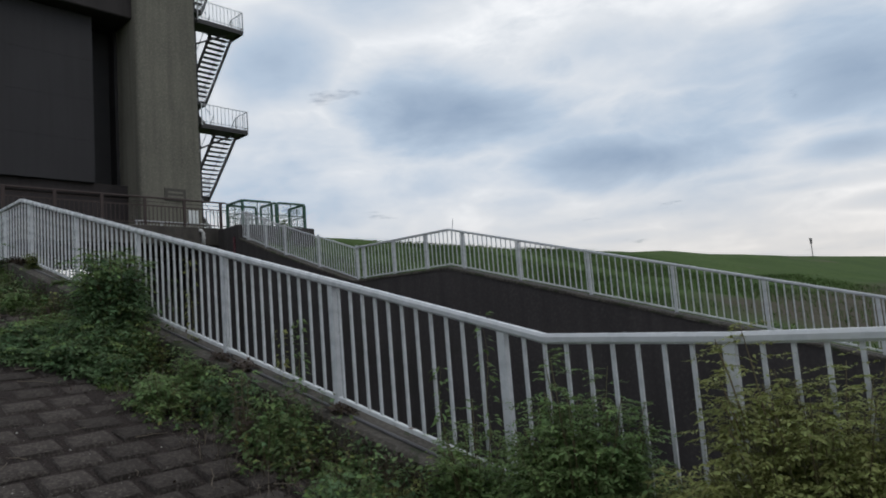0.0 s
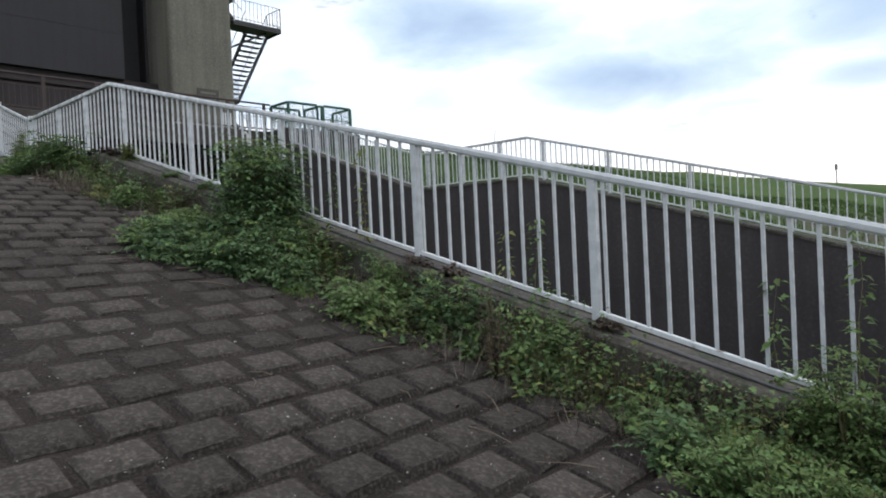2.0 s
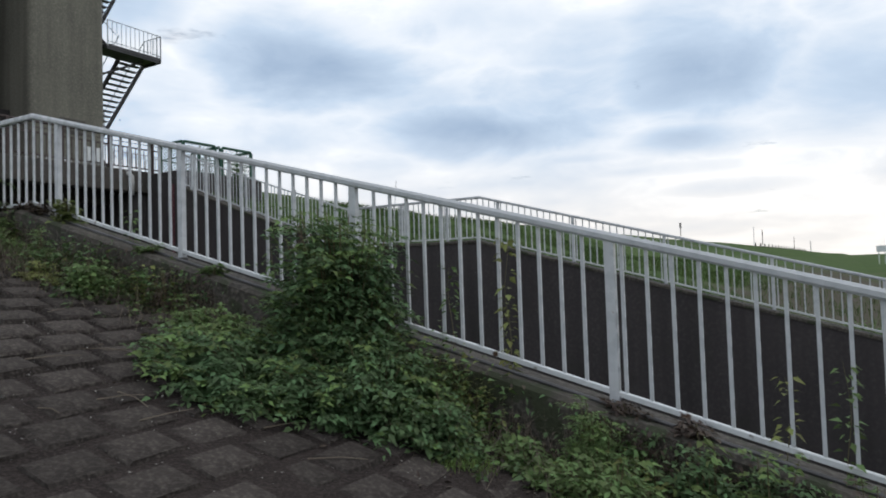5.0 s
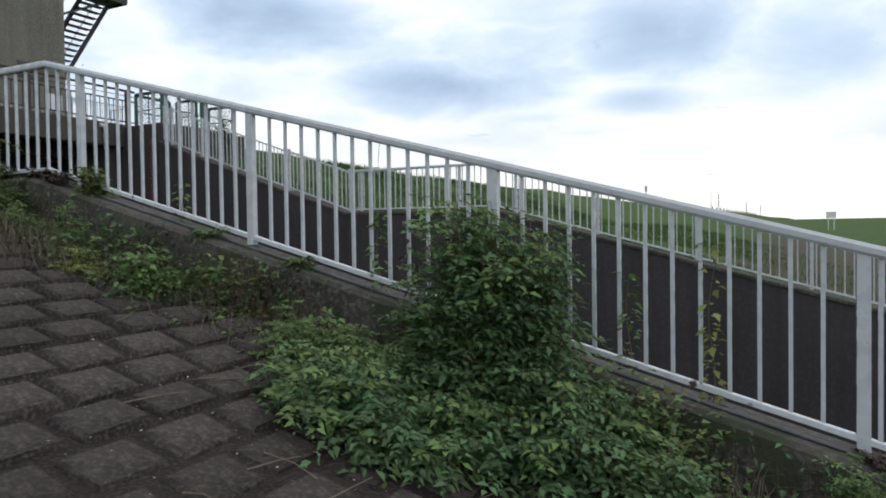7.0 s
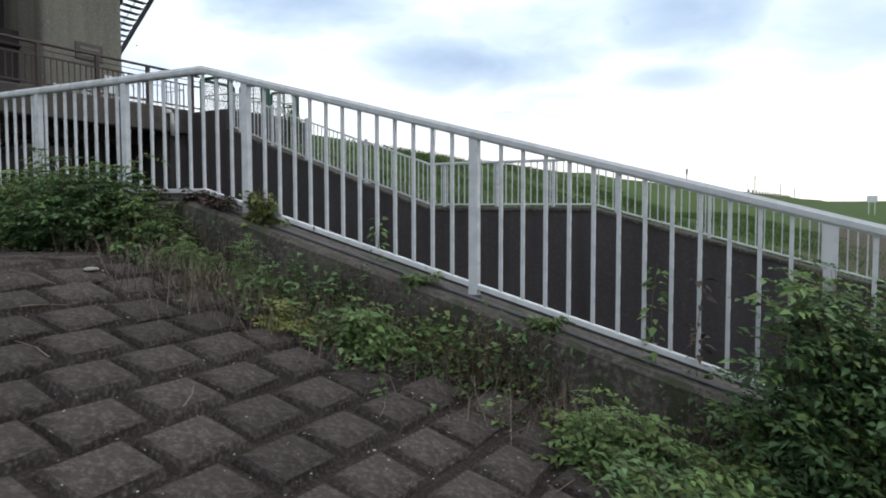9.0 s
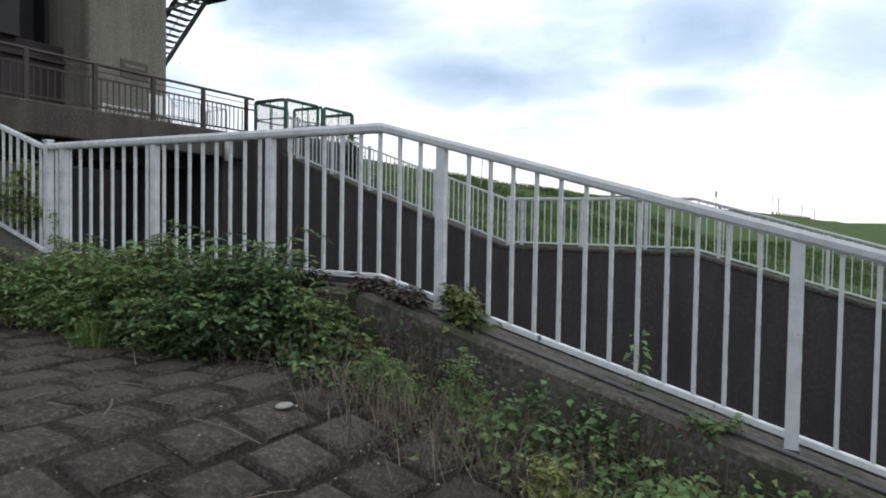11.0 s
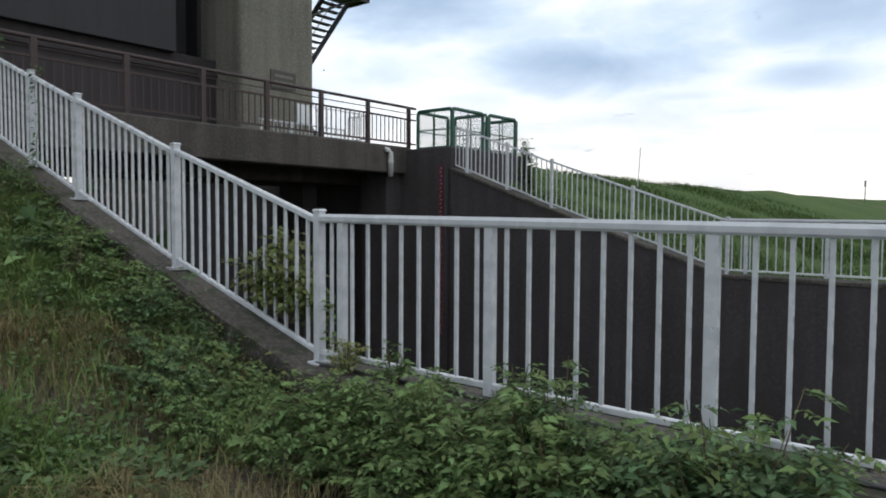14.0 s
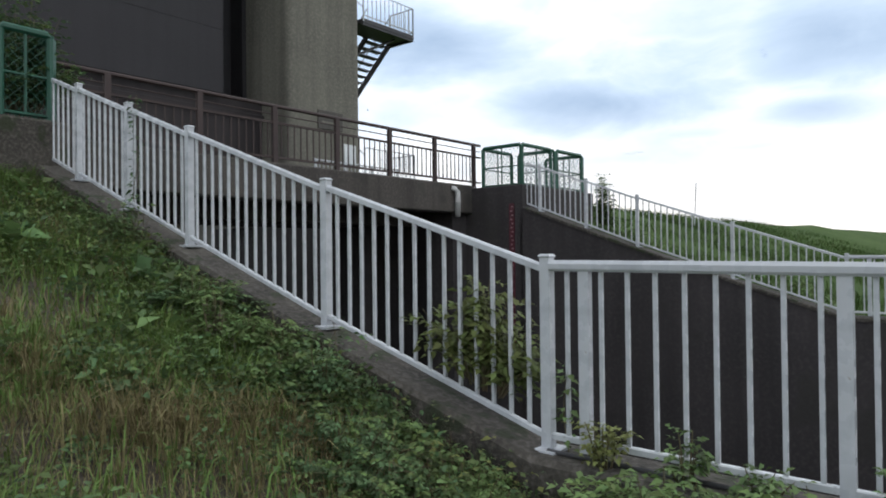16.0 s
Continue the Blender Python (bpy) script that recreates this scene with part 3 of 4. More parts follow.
t = thing("green_fence", "green chain-link fence enclosure at the bridge end", "fence", (0.14, 0.12, DECK - 0.05))
for a, b in (((FAR + 0.05, 24.30), (FAR + 0.05, 23.16)), ((FAR + 0.06, 23.14), (FAR + 1.35, 23.10)), ((FAR + 1.62, 23.08), (FAR + 2.9, 23.05)), ((FAR + 1.55, 23.10), (FAR + 1.55, 24.20)), ((FAR + 2.95, 23.05), (FAR + 2.95, 24.2)), ((FAR + 0.1, 24.34), (FAR + 1.4, 24.34))):
    mesh_panel(t, a, b, 0, 1.02)
t = thing("green_fence", "green chain-link fence on a low concrete wall", "fence", (0.08, 0, DECK - 0.05))
for a, b in (((NEAR - 0.06, 23.14), (NEAR - 0.62, 23.12)), ((NEAR - 0.68, 23.12), (NEAR - 1.9, 23.1)), ((NEAR - 0.02, 23.2), (NEAR - 0.02, 24.3))):
    mesh_panel(t, a, b, 0.0, 1.06)


# ---- the sluice gate tower ----
def rounded_block(x0, x1, y0, y1, z0, z1, r):
    """An upright block whose vertical edges are rounded."""
    ring = []
    for cx, cy, a0 in ((x1 - r, y1 - r, 0), (x0 + r, y1 - r, 90), (x0 + r, y0 + r, 180), (x1 - r, y0 + r, 270)):
        ring += [(cx + r * math.cos(radians(a0 + 15 * k)), cy + r * math.sin(radians(a0 + 15 * k))) for k in range(7)]
    k = len(ring)
    s = Shape()
    s.add([(x, y, z) for z in (z0, z1) for x, y in ring], [(i, (i + 1) % k, k + (i + 1) % k, k + i) for i in range(k)] + [tuple(range(k))[::-1], tuple(range(k, 2 * k))])
    return s


def build_tower():
    t = thing("sluice_tower", "tall concrete sluice gate tower with a raised steel gate", "tower", (0, 0, 0))
    for n0, n1 in ((14.26, 17.46), (NEAR - 3.42, NEAR - 0.22)):
        pier = part("pier", rounded_block(n0, n1, 32.1, 38.5, 3.0, 34.0, 0.3), CONCRETE_PIER, t, "smooth grey-beige concrete pier", smooth=False)
        for z in (11.2, 15.2, 19.2, 25.0):
            part("pour_joint", Shape().box(n0 + 0.3, n1 - 0.3, 32.095, 32.13, z, z + 0.02), CONCRETE_PIER, pier)
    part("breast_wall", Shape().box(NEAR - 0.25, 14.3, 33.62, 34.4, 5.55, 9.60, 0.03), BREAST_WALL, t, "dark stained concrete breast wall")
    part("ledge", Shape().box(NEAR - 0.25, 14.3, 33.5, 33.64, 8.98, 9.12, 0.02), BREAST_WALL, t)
    gate = part("gate_leaf", Shape().box(NEAR + 1.5, 12.63, 33.38, 33.6, 9.56, 17.9, 0.02), GATE_PAINT, t, "dull grey steel gate leaf")
    for z in (11.6, 13.6, 15.6):
        part("plate_seam", Shape().box(NEAR + 1.52, 12.61, 33.372, 33.39, z, z + 0.025), GATE_PAINT, gate)
    # black block and sheet added to give the slot and void their shade
    part("gate_slot", Shape().box(14.1, 14.3, 34.5, 36.2, 5.5, 26.0), VOID_SHADE, t, "black block standing for the shaded gate slot")
    part("back_wall", Shape().box(NEAR - 0.3, 14.3, 35.2, 35.6, 5.62, 26.0), VOID_SHADE, t, "near-black sheet standing for the shaded void behind the gate")
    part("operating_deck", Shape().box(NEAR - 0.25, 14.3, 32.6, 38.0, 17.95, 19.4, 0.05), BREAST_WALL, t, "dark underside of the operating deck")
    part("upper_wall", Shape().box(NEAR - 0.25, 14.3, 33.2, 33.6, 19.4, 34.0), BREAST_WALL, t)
    return t


build_tower()
structure("closing_bank", Shape().box(2.0, 21.0, 43.4, 46.0, -3.3, 5.20, 0.2).box(15.0, 21.0, 43.6, 45.8, 5.1, 5.95, 0.06).box(2.0, 12.9, 43.6, 45.8, 5.1, 5.92, 0.06), BANK_SOIL, "dark earth bank beyond the gate passage", "ground")
t = thing("name_plate", "dark bronze plate with unreadable lettering on the pier", "sign", (15.95, 32.06, 9.0))
part("plate", Shape().box(-0.55, 0.55, 0.0, 0.04, -0.32, 0.32, 0.01), SIGN_GREY, t)
for z in (0.12, -0.1):
    part("lettering_bar", Shape().box(-0.4, 0.4, -0.012, 0.0, z - 0.05, z + 0.05), CONCRETE_PIER, t)


def build_stair():
    """The switchback stair on the tower's outer side: outer and inner lanes, landings at front and back."""
    t = thing("steel_stair", "dark steel switchback stair with white guard rails on the tower", "staircase", (0, 0, 0))
    inner, outer = (17.50, 18.76), (18.88, 20.22)
    front, back = 33.25, 36.4
    half = 2.875
    base = 12.95 - 2 * half
    lane = 0
    z = base
    tread = Shape().box(0, 1.12, -0.14, 0.14, -0.02, 0.02).mesh("tread", DARK_STEEL)
    for k in range(10):
        at_front = k % 2 == 0
        if at_front:
            n0, n1, u0, u1 = inner[0], outer[1], front - 1.25, front
        else:
            n0, n1, u0, u1 = inner[0], outer[1], back, back + 1.1
        ld = part("landing", Shape().box(n0, n1, u0, u1, z - 0.16, z, 0.01), DARK_STEEL, t, "dark steel landing")
        part("edge_beam", Shape().box(n0, n1, u0 + 0.02, u0 + 0.1, z - 0.24, z - 0.15), DARK_STEEL, ld)
        part("edge_beam", Shape().box(n1 - 0.08, n1 - 0.0, u0 + 0.1, u1, z - 0.24, z - 0.15), DARK_STEEL, ld)
        part("bracket", Shape().tube([(n0, u0 + 0.5, z - 1.3), (n1 - 0.6, u0 + 0.5, z - 0.2)], 0.05, 6), DARK_STEEL, ld)
        edge_u = u0 + 0.02 if at_front else u1 - 0.02
        for a, b in (((n0 + 0.02, edge_u), (n1 - 0.02, edge_u)), ((n1 - 0.02, u0 + 0.02), (n1 - 0.02, u1 - 0.02))):
            a, b = Vector((*a, z)), Vector((*b, z))
            for h in (1.05, 0.12):
                part("guard_rail", Shape().tube([a + Vector((0, 0, h)), b + Vector((0, 0, h))], 0.022, 6), WHITE_PAINT, ld, "white guard rail")
            m = max(4, int((b - a).length / 0.21))
            for i in range(m + 1):
                p = a + (b - a) * i / m
                r = 0.022 if i % m == 0 else 0.011
                part("baluster", Shape().box(p.x - r, p.x + r, p.y - r, p.y + r, z - 0.1, z + 1.05), WHITE_PAINT, ld)
        if k < 9:
            # upward flight from this landing
            n0, n1 = inner if at_front else outer
            ua, ub = (front, back) if at_front else (back, front)
            za, zb = z, z + half
            fl = part("flight", Shape().box(n0, n0 + 0.05, min(ua, ub), min(ua, ub) + 0.01, za - 0.1, za - 0.05), DARK_STEEL, t)
            for nn in (n0, n1 - 0.06):
                s = Shape()
                s.section([(-0.03, -0.16), (0.03, -0.16), (0.03, 0.14), (-0.03, 0.14)], [(nn + 0.03, ua, za - 0.05, 1, 0), (nn + 0.03, ub, zb - 0.05, 1, 0)])
                part("stringer", s, DARK_STEEL, fl)
            for i in range(1, 14):
                f = i / 14
                part("tread", tread, None, fl, at=Matrix.Translation((n0 + 0.05, ua + (ub - ua) * f, za + (zb - za) * f)))
            nn = n1 - 0.03 if not at_front else n0 + 0.03
            part("handrail", Shape().tube([(n1 - 0.03, ua, za + 1.0), (n1 - 0.03, ub, zb + 1.0)], 0.022, 6), WHITE_PAINT, fl)
            part("handrail", Shape().tube([(n0 + 0.03, ua, za + 1.0), (n0 + 0.03, ub, zb + 1.0)], 0.022, 6), WHITE_PAINT, fl)
        z += half
    part("column", Shape().box(outer[1] - 0.14, outer[1], back + 0.9, back + 1.04, 5.6, 34.0), DARK_STEEL, t)
    part("column", Shape().box(inner[0], inner[0] + 0.1, front - 1.2, front - 1.1, 5.6, base), DARK_STEEL, t)
    part("column", Shape().box(outer[1] - 0.1, outer[1], front - 1.2, front - 1.1, 5.6, base - 0.1), DARK_STEEL, t)
    return t


build_stair()

# ---- plants: many small leaves laid into one mesh ----
rng = np.random.default_rng(11)


def unit(a):
    return a / np.maximum(np.linalg.norm(a, axis=1, keepdims=True), 1e-6)


def leaf_arrays(pos, way, length, width, droop=0.25):
    """Folded leaves at pos (k,3) pointing along way (k,3): five vertices and four triangles each."""
    k = len(pos)
    way = unit(way)
    up = np.tile([0.0, 0.0, 1.0], (k, 1)) + rng.normal(0, 0.35, (k, 3))
    side = unit(np.cross(way, up))
    top = np.cross(side, way)
    L, W = np.asarray(length).reshape(-1, 1), np.asarray(width).reshape(-1, 1)
    base = pos
    mid = pos + way * L * 0.45 - top * L * 0.05
    left = pos + way * L * 0.42 + side * W * 0.5 + top * L * 0.06
    right = pos + way * L * 0.42 - side * W * 0.5 + top * L * 0.06
    tip = pos + way * L - np.array([[0, 0, 1.0]]) * L * droop
    v = np.stack([base, left, mid, right, tip], 1).reshape(-1, 3)
    f = np.array([[0, 2, 1], [0, 3, 2], [1, 2, 4], [2, 3, 4]])
    faces = (np.arange(k)[:, None, None] * 5 + f[None]).reshape(-1, 3)
    return v, faces


def blade_arrays(pos, height, width, lean):
    """Bent grass blades: five vertices, three triangles each."""
    k = len(pos)
    a = rng.uniform(0, 2 * math.pi, k)
    d = np.stack([np.cos(a), np.sin(a), np.zeros(k)], 1)
    sd = np.stack([-np.sin(a), np.cos(a), np.zeros(k)], 1)
    H, W, B = height.reshape(-1, 1), width.reshape(-1, 1), lean.reshape(-1, 1)
    z = np.array([[0, 0, 1.0]])
    p0, p1 = pos - sd * W, pos + sd * W
    m = pos + z * H * 0.6 + d * H * B * 0.35
    p2, p3 = m - sd * W * 0.7, m + sd * W * 0.7
    tip = pos + z * H * (1 - 0.35 * B) + d * H * B
    v = np.stack([p0, p1, p2, p3, tip], 1).reshape(-1, 3)
    f = np.array([[0, 1, 3], [0, 3, 2], [2, 3, 4]])
    faces = (np.arange(k)[:, None, None] * 5 + f[None]).reshape(-1, 3)
    return v, faces


def array_mesh(name, chunks, mats):
    """One mesh from [(verts, triangles, material index)]."""
    me = bpy.data.meshes.new(name)
    vs, fs, mi, o = [], [], [], 0
    for v, f, m in chunks:
        vs.append(v)
        fs.append(f + o)
        mi.append(np.full(len(f), m, dtype=np.int32))
        o += len(v)
    v, f, mi = np.concatenate(vs), np.concatenate(fs), np.concatenate(mi)
    me.vertices.add(len(v))
    me.vertices.foreach_set("co", v.astype(np.float32).ravel())
    me.loops.add(len(f) * 3)
    me.loops.foreach_set("vertex_index", f.astype(np.int32).ravel())
    me.polygons.add(len(f))
    me.polygons.foreach_set("loop_start", np.arange(0, len(f) * 3, 3, dtype=np.int32))
    for m in mats:
        me.materials.append(m)
    me.polygons.foreach_set("material_index", mi)
    me.update(calc_edges=True)
    me.validate()
    return me


def gz(u):
    return np.interp(u, GROUND_U, GROUND_Z)


def stem_tube(points, r):
    s = Shape()
    s.tube(points, [r * (1 - 0.7 * i / (len(points) - 1)) for i in range(len(points))], 4, cap=False)
    v = np.array(s.v)
    f = np.array([t for q in s.f for t in ((q[0], q[1], q[2]), (q[0], q[2], q[3]))])
    return v, f


def shrub_parts(stems, spread, height, leaves, leaflets, size, seed, squash=1.0, tall=0.0):
    """Arching stems with feathered leaves. Returns stem chunks and leaf chunks round the origin."""
    r = np.random.default_rng(seed)
    sv, lp, lw, ll, young = [], [], [], [], []
    for i in range(stems):
        a = r.uniform(0, 2 * math.pi)
        reach = spread * math.sqrt(r.uniform(0.02, 1.0))
        h = height * r.uniform(0.42, 1.06) * (1 - 0.5 * (reach / spread) ** 2)
        if r.uniform() < tall:
            h, reach = height * r.uniform(0.85, 1.2), reach * 0.75
        root = np.array([math.cos(a) * reach * 0.35, math.sin(a) * reach * 0.35 * squash, 0])
        end = np.array([math.cos(a) * reach, math.sin(a) * reach * squash, h])
        mid = (root + end) / 2 + np.array([0, 0, h * 0.22])
        ts = np.linspace(0, 1, 6)[:, None]
        line = (1 - ts) ** 2 * root + 2 * ts * (1 - ts) * mid + ts ** 2 * end
        sv.append(stem_tube([tuple(p) for p in line], 0.007))
        for j in range(leaves):
            f = 0.22 + 0.78 * (j + r.uniform(0, 0.9)) / leaves
            p = (1 - f) ** 2 * root + 2 * f * (1 - f) * mid + f ** 2 * end
            b = r.uniform(0, 2 * math.pi)
            way = np.array([math.cos(b), math.sin(b), r.uniform(-0.15, 0.55)])
            way /= np.linalg.norm(way)
            ln = size * leaflets * 0.42 * r.uniform(0.7, 1.2)
            sidev = np.cross(way, [0, 0, 1.0])
            sidev /= np.linalg.norm(sidev)
            for q in range(leaflets):
                g = (q // 2 + 1) / ((leaflets + 1) // 2)
                sgn = 1 if q % 2 else -1
                lp.append(p + way * ln * g * 0.9 + np.array([0, 0, -0.25 * ln * g * g]))
                lw.append(way * (0.5 if q < leaflets - 1 else 1.0) + sidev * sgn * (0.9 if q < leaflets - 1 else 0.0) + r.normal(0, 0.15, 3))
                ll.append(size * r.uniform(0.5, 1.4))
            young += [r.uniform() < 0.05 + 0.55 * max(0.0, f - 0.72) / 0.28 * (0.35 + 0.65 * h / height)] * leaflets
    lp, lw, ll, young = np.array(lp), np.array(lw), np.array(ll), np.array(young)
    wide = 0.46 if leaflets > 7 else 0.56
    return sv, [(*leaf_arrays(lp[q], lw[q], ll[q], ll[q] * wide), m) for m, q in ((0, ~young), (1, young)) if q.any()]


def shrub(name, label, at, stems, spread, height, leaves=12, leaflets=7, size=0.05, seed=1, squash=1.0, mat=None, tall=0.0, along=0.0, root=-0.05):
    t = thing(name, label, "plant", (at[0], at[1], float(gz(at[1])) + root))
    sv, lv = shrub_parts(stems, spread, height, leaves, leaflets, size, seed, squash, tall)
    if along:
        for v, *_ in sv + lv:
            v[:, 2] += v[:, 1] * along
    ob = new("branch_work", array_mesh("branch_work", [(v, f, 0) for v, f in sv], [STEM]))
    ob.parent = t
    ob["kind"] = "stuff"
    ob = new("foliage", array_mesh("foliage", lv, [mat or LEAF_DARK, LEAF_FRESH if mat in (LEAF, LEAF_DARK, None) else mat]))
    ob.parent = t
    ob["kind"] = "stuff"
    return t


SLOPE = 0.26
shrub("shrub", "dense dark green shrub beside the railing", (3.12, 7.74), 190, 0.52, 1.04, 15, 9, 0.056, 3, 1.15, LEAF_DARK, 0.30, SLOPE)
shrub("shrub", "low leafy green shrub creeping over the paving", (2.52, 8.02), 130, 0.62, 0.38, 12, 9, 0.055, 4, 1.2, LEAF_DARK, 0.0, SLOPE)
shrub("shrub", "low leafy green shrub creeping over the paving", (2.86, 7.26), 130, 0.56, 0.50, 12, 9, 0.055, 14, 1.1, LEAF_DARK, 0.05, SLOPE)
shrub("shrub", "yellowish leafy runner beside the dark shrub", (2.82, 8.62), 42, 0.36, 0.36, 10, 9, 0.052, 34, 1.3, LEAF, 0.0, SLOPE)
shrub("shrub", "feathery dark green bush growing through the railing", (3.34, 1.69), 270, 0.50, 1.2, 22, 15, 0.032, 5, 1.15, LEAF, 0.04, 0.05)
shrub("shrub", "leafy green weed leaning on the railing", (3.36, 2.52), 60, 0.26, 0.95, 16, 9, 0.036, 35, 1.2, LEAF, 0.0, 0.15)
shrub("shrub", "yellow-green feathery bush before the railing", (3.25, 0.42), 320, 0.64, 1.28, 24, 15, 0.030, 6, 1.2, LEAF_YELLOW, 0.05)
shrub("shrub", "fresh green leafy weed below the feathery bushes", (2.95, 1.38), 90, 0.4, 0.62, 14, 9, 0.038, 36, 1.2, LEAF, 0.0)
shrub("shrub", "small fresh green bush on the paving edge", (2.75, 2.74), 90, 0.45, 0.42, 12, 9, 0.04, 15, 1.2, LEAF, 0.0, SLOPE)
shrub("shrub", "dark green leafy shrub at the foot of the railing", (2.98, 13.1), 150, 0.56, 0.74, 13, 9, 0.056, 7, 1.1, LEAF_DARK, 0.03)
shrub("shrub", "tall green weed standing before the railing", (3.12, 13.94), 16, 0.13, 0.95, 22, 9, 0.036, 16, 1.2, LEAF_DARK, 0.0)
shrub("shrub", "green weedy shrub in front of the level railing", (3.0, 13.89), 75, 0.5, 0.74, 12, 9, 0.06, 38, 1.2, LEAF, 0.0)
shrub("shrub", "green weedy shrub in front of the level railing", (3.02, 14.47), 75, 0.55, 0.66, 12, 9, 0.058, 8, 1.2, LEAF, 0.03)
shrub("shrub", "green weedy shrub in front of the level railing", (3.02, 15.25), 75, 0.55, 0.58, 12, 9, 0.054, 9, 1.2, LEAF, 0.04)
shrub("shrub", "leafy weeds at the bend of the railing", (2.85, 16.17), 80, 0.5, 0.36, 13, 9, 0.036, 17, 1.2, LEAF, 0.0, 0.2)
shrub("shrub", "leafy weeds at the bend of the railing", (2.75, 16.94), 70, 0.5, 0.30, 12, 9, 0.034, 39, 1.2, LEAF_DARK, 0.0, 0.25)
rt = np.random.default_rng(40)
for tn, tu, th in ((2.45, 13.8, 0.32), (2.69, 6.47, 0.13), (2.60, 6.60, 0.10)):
    t = thing("grass_tuft", "pale green grass tuft at the paving edge", "grass", (tn, tu, float(gz(tu)) - 0.03))
    k = 170
    ob = new("foliage", array_mesh("foliage", [(*blade_arrays(np.stack([rt.normal(0, 0.05, k), rt.normal(0, 0.06, k), np.zeros(k)], 1), rt.uniform(0.4, 1.0, k) * th, rt.uniform(0.0015, 0.003, k), rt.uniform(0.2, 1.1, k)), 0)], [GRASS]))
    ob.parent = t
    ob["kind"] = "stuff"
shrub("shrub", "broad-leaved yellowish bush grown through the sloping railing", (3.62, 16.67), 34, 0.2, 0.72, 12, 5, 0.062, 10, 2.4, LEAF_OLIVE, 0.0, 0.3, root=0.42)
shrub("shrub", "small yellowish plant rooted on the wall top", (3.52, 11.73), 14, 0.09, 0.32, 9, 5, 0.055, 11, 1.0, LEAF_OLIVE, 0.0, SLOPE, root=0.36)
shrub("shrub", "withered reddish-brown weed on the wall top", (3.48, 12.12), 9, 0.12, 0.18, 7, 5, 0.05, 12, 1.3, LEAF_BROWN, 0.0, 0.1, root=0.37)
shrub("shrub", "withered reddish-brown weed on the wall top", (3.48, 12.47), 9, 0.12, 0.13, 7, 5, 0.05, 13, 1.3, LEAF_BROWN, 0.0, 0.0, root=0.36)
shrub("shrub", "dark withered weed at a railing post foot", (3.47, 5.81), 8, 0.08, 0.11, 6, 5, 0.045, 18, 1.3, LEAF_BROWN, 0.0, SLOPE, root=0.37)
shrub("shrub", "dark withered weed at a railing post foot", (3.47, 5.43), 8, 0.08, 0.11, 6, 5, 0.045, 19, 1.3, LEAF_BROWN, 0.0, SLOPE, root=0.37)
shrub("shrub", "dark withered weed at a railing post foot", (3.47, 4.04), 8, 0.08, 0.11, 6, 5, 0.045, 20, 1.3, LEAF_BROWN, 0.0, SLOPE, root=0.37)
shrub("shrub", "conical dark weed behind the far railing", (14.95, 21.41), 34, 0.24, 1.35, 16, 5, 0.07, 24, 1.0, LEAF_DARK, 0.3)


shrub("shrub", "dark bush growing behind the railing end", (3.4, 23.75), 110, 0.75, 1.2, 14, 7, 0.06, 25, 1.0, LEAF_DARK, 0.25, root=0.72)


for k, (u, h, m, label) in enumerate(((15.74, 0.34, LEAF_YELLOW, "yellow-green sprig beside the corner post"), (15.30, 0.30, LEAF, "green sprig at the railing foot"), (14.96, 0.22, LEAF, "green sprig at the railing foot"),
                                      (14.37, 0.36, LEAF, "green sprig at the railing foot"), (12.89, 0.2, LEAF_BROWN, "withered sprig at the railing foot"), (10.28, 0.12, LEAF, "green sprig at the railing foot"), (9.38, 0.14, LEAF, "green sprig at the railing foot"))):
    shrub("shrub", label, (3.44, u), 7, 0.1, h, 8, 5, 0.042, 80 + k, 1.4, m, 0.0, root=0.36)


def vine(u, z_top, mat, seed, label):
    """A creeper winding up one bar of the near railing."""
    r = np.random.default_rng(seed)
    z0 = wall_z(u)
    h = z_top - z0
    t = thing("vine", label, "plant", (NEAR, u, z0 - 0.004))
    zs = np.linspace(0, h, 26)
    line = [(0.016 * math.cos(9 * z + seed), 0.016 * math.sin(9 * z + seed), float(z)) for z in zs]
    v, f = stem_tube(line, 0.004)
    ob = new("stem", array_mesh("stem", [(v, f, 0)], [STEM]))
    ob.parent = t
    k = int(h * 85)
    zz = r.uniform(0, 1, k) ** 1.2 * h
    a = r.uniform(0, 2 * math.pi, k)
    P = np.stack([0.03 * np.cos(a), 0.03 * np.sin(a), zz], 1)
    W = np.stack([np.cos(a), np.sin(a), r.uniform(-0.7, 0.4, k)], 1)
    S = r.uniform(0.035, 0.075, k)
    ob = new("foliage", array_mesh("foliage", [(*leaf_arrays(P, W, S, S * 0.6), 0)], [mat]))
    ob.parent = t


for k, (u, top, mat, label) in enumerate(((6.63, 2.52, LEAF_YELLOW, "yellowing creeper winding up a railing bar"), (7.08, 2.35, LEAF, "green creeper winding up a railing bar"), (8.79, 2.78, LEAF, "green creeper winding up a railing bar"),
                                          (8.55, 2.70, LEAF_BROWN, "dry brown creeper on a railing bar"), (4.66, 1.75, LEAF, "green creeper winding up a railing bar"), (4.95, 1.66, LEAF_YELLOW, "pale green creeper winding up a railing bar"), (10.69, 3.05, LEAF, "thin green creeper on a railing bar"),
                                          (2.52, 1.66, LEAF, "green creeper climbing over the handrail"), (2.96, 1.3, LEAF, "green creeper winding up a railing bar"), (16.02, 3.7, LEAF, "thin green creeper beside the corner post"), (20.98, 6.0, LEAF_DARK, "dark green creeper hanging on the railing"))):
    vine(u, top, mat, 60 + k, label)


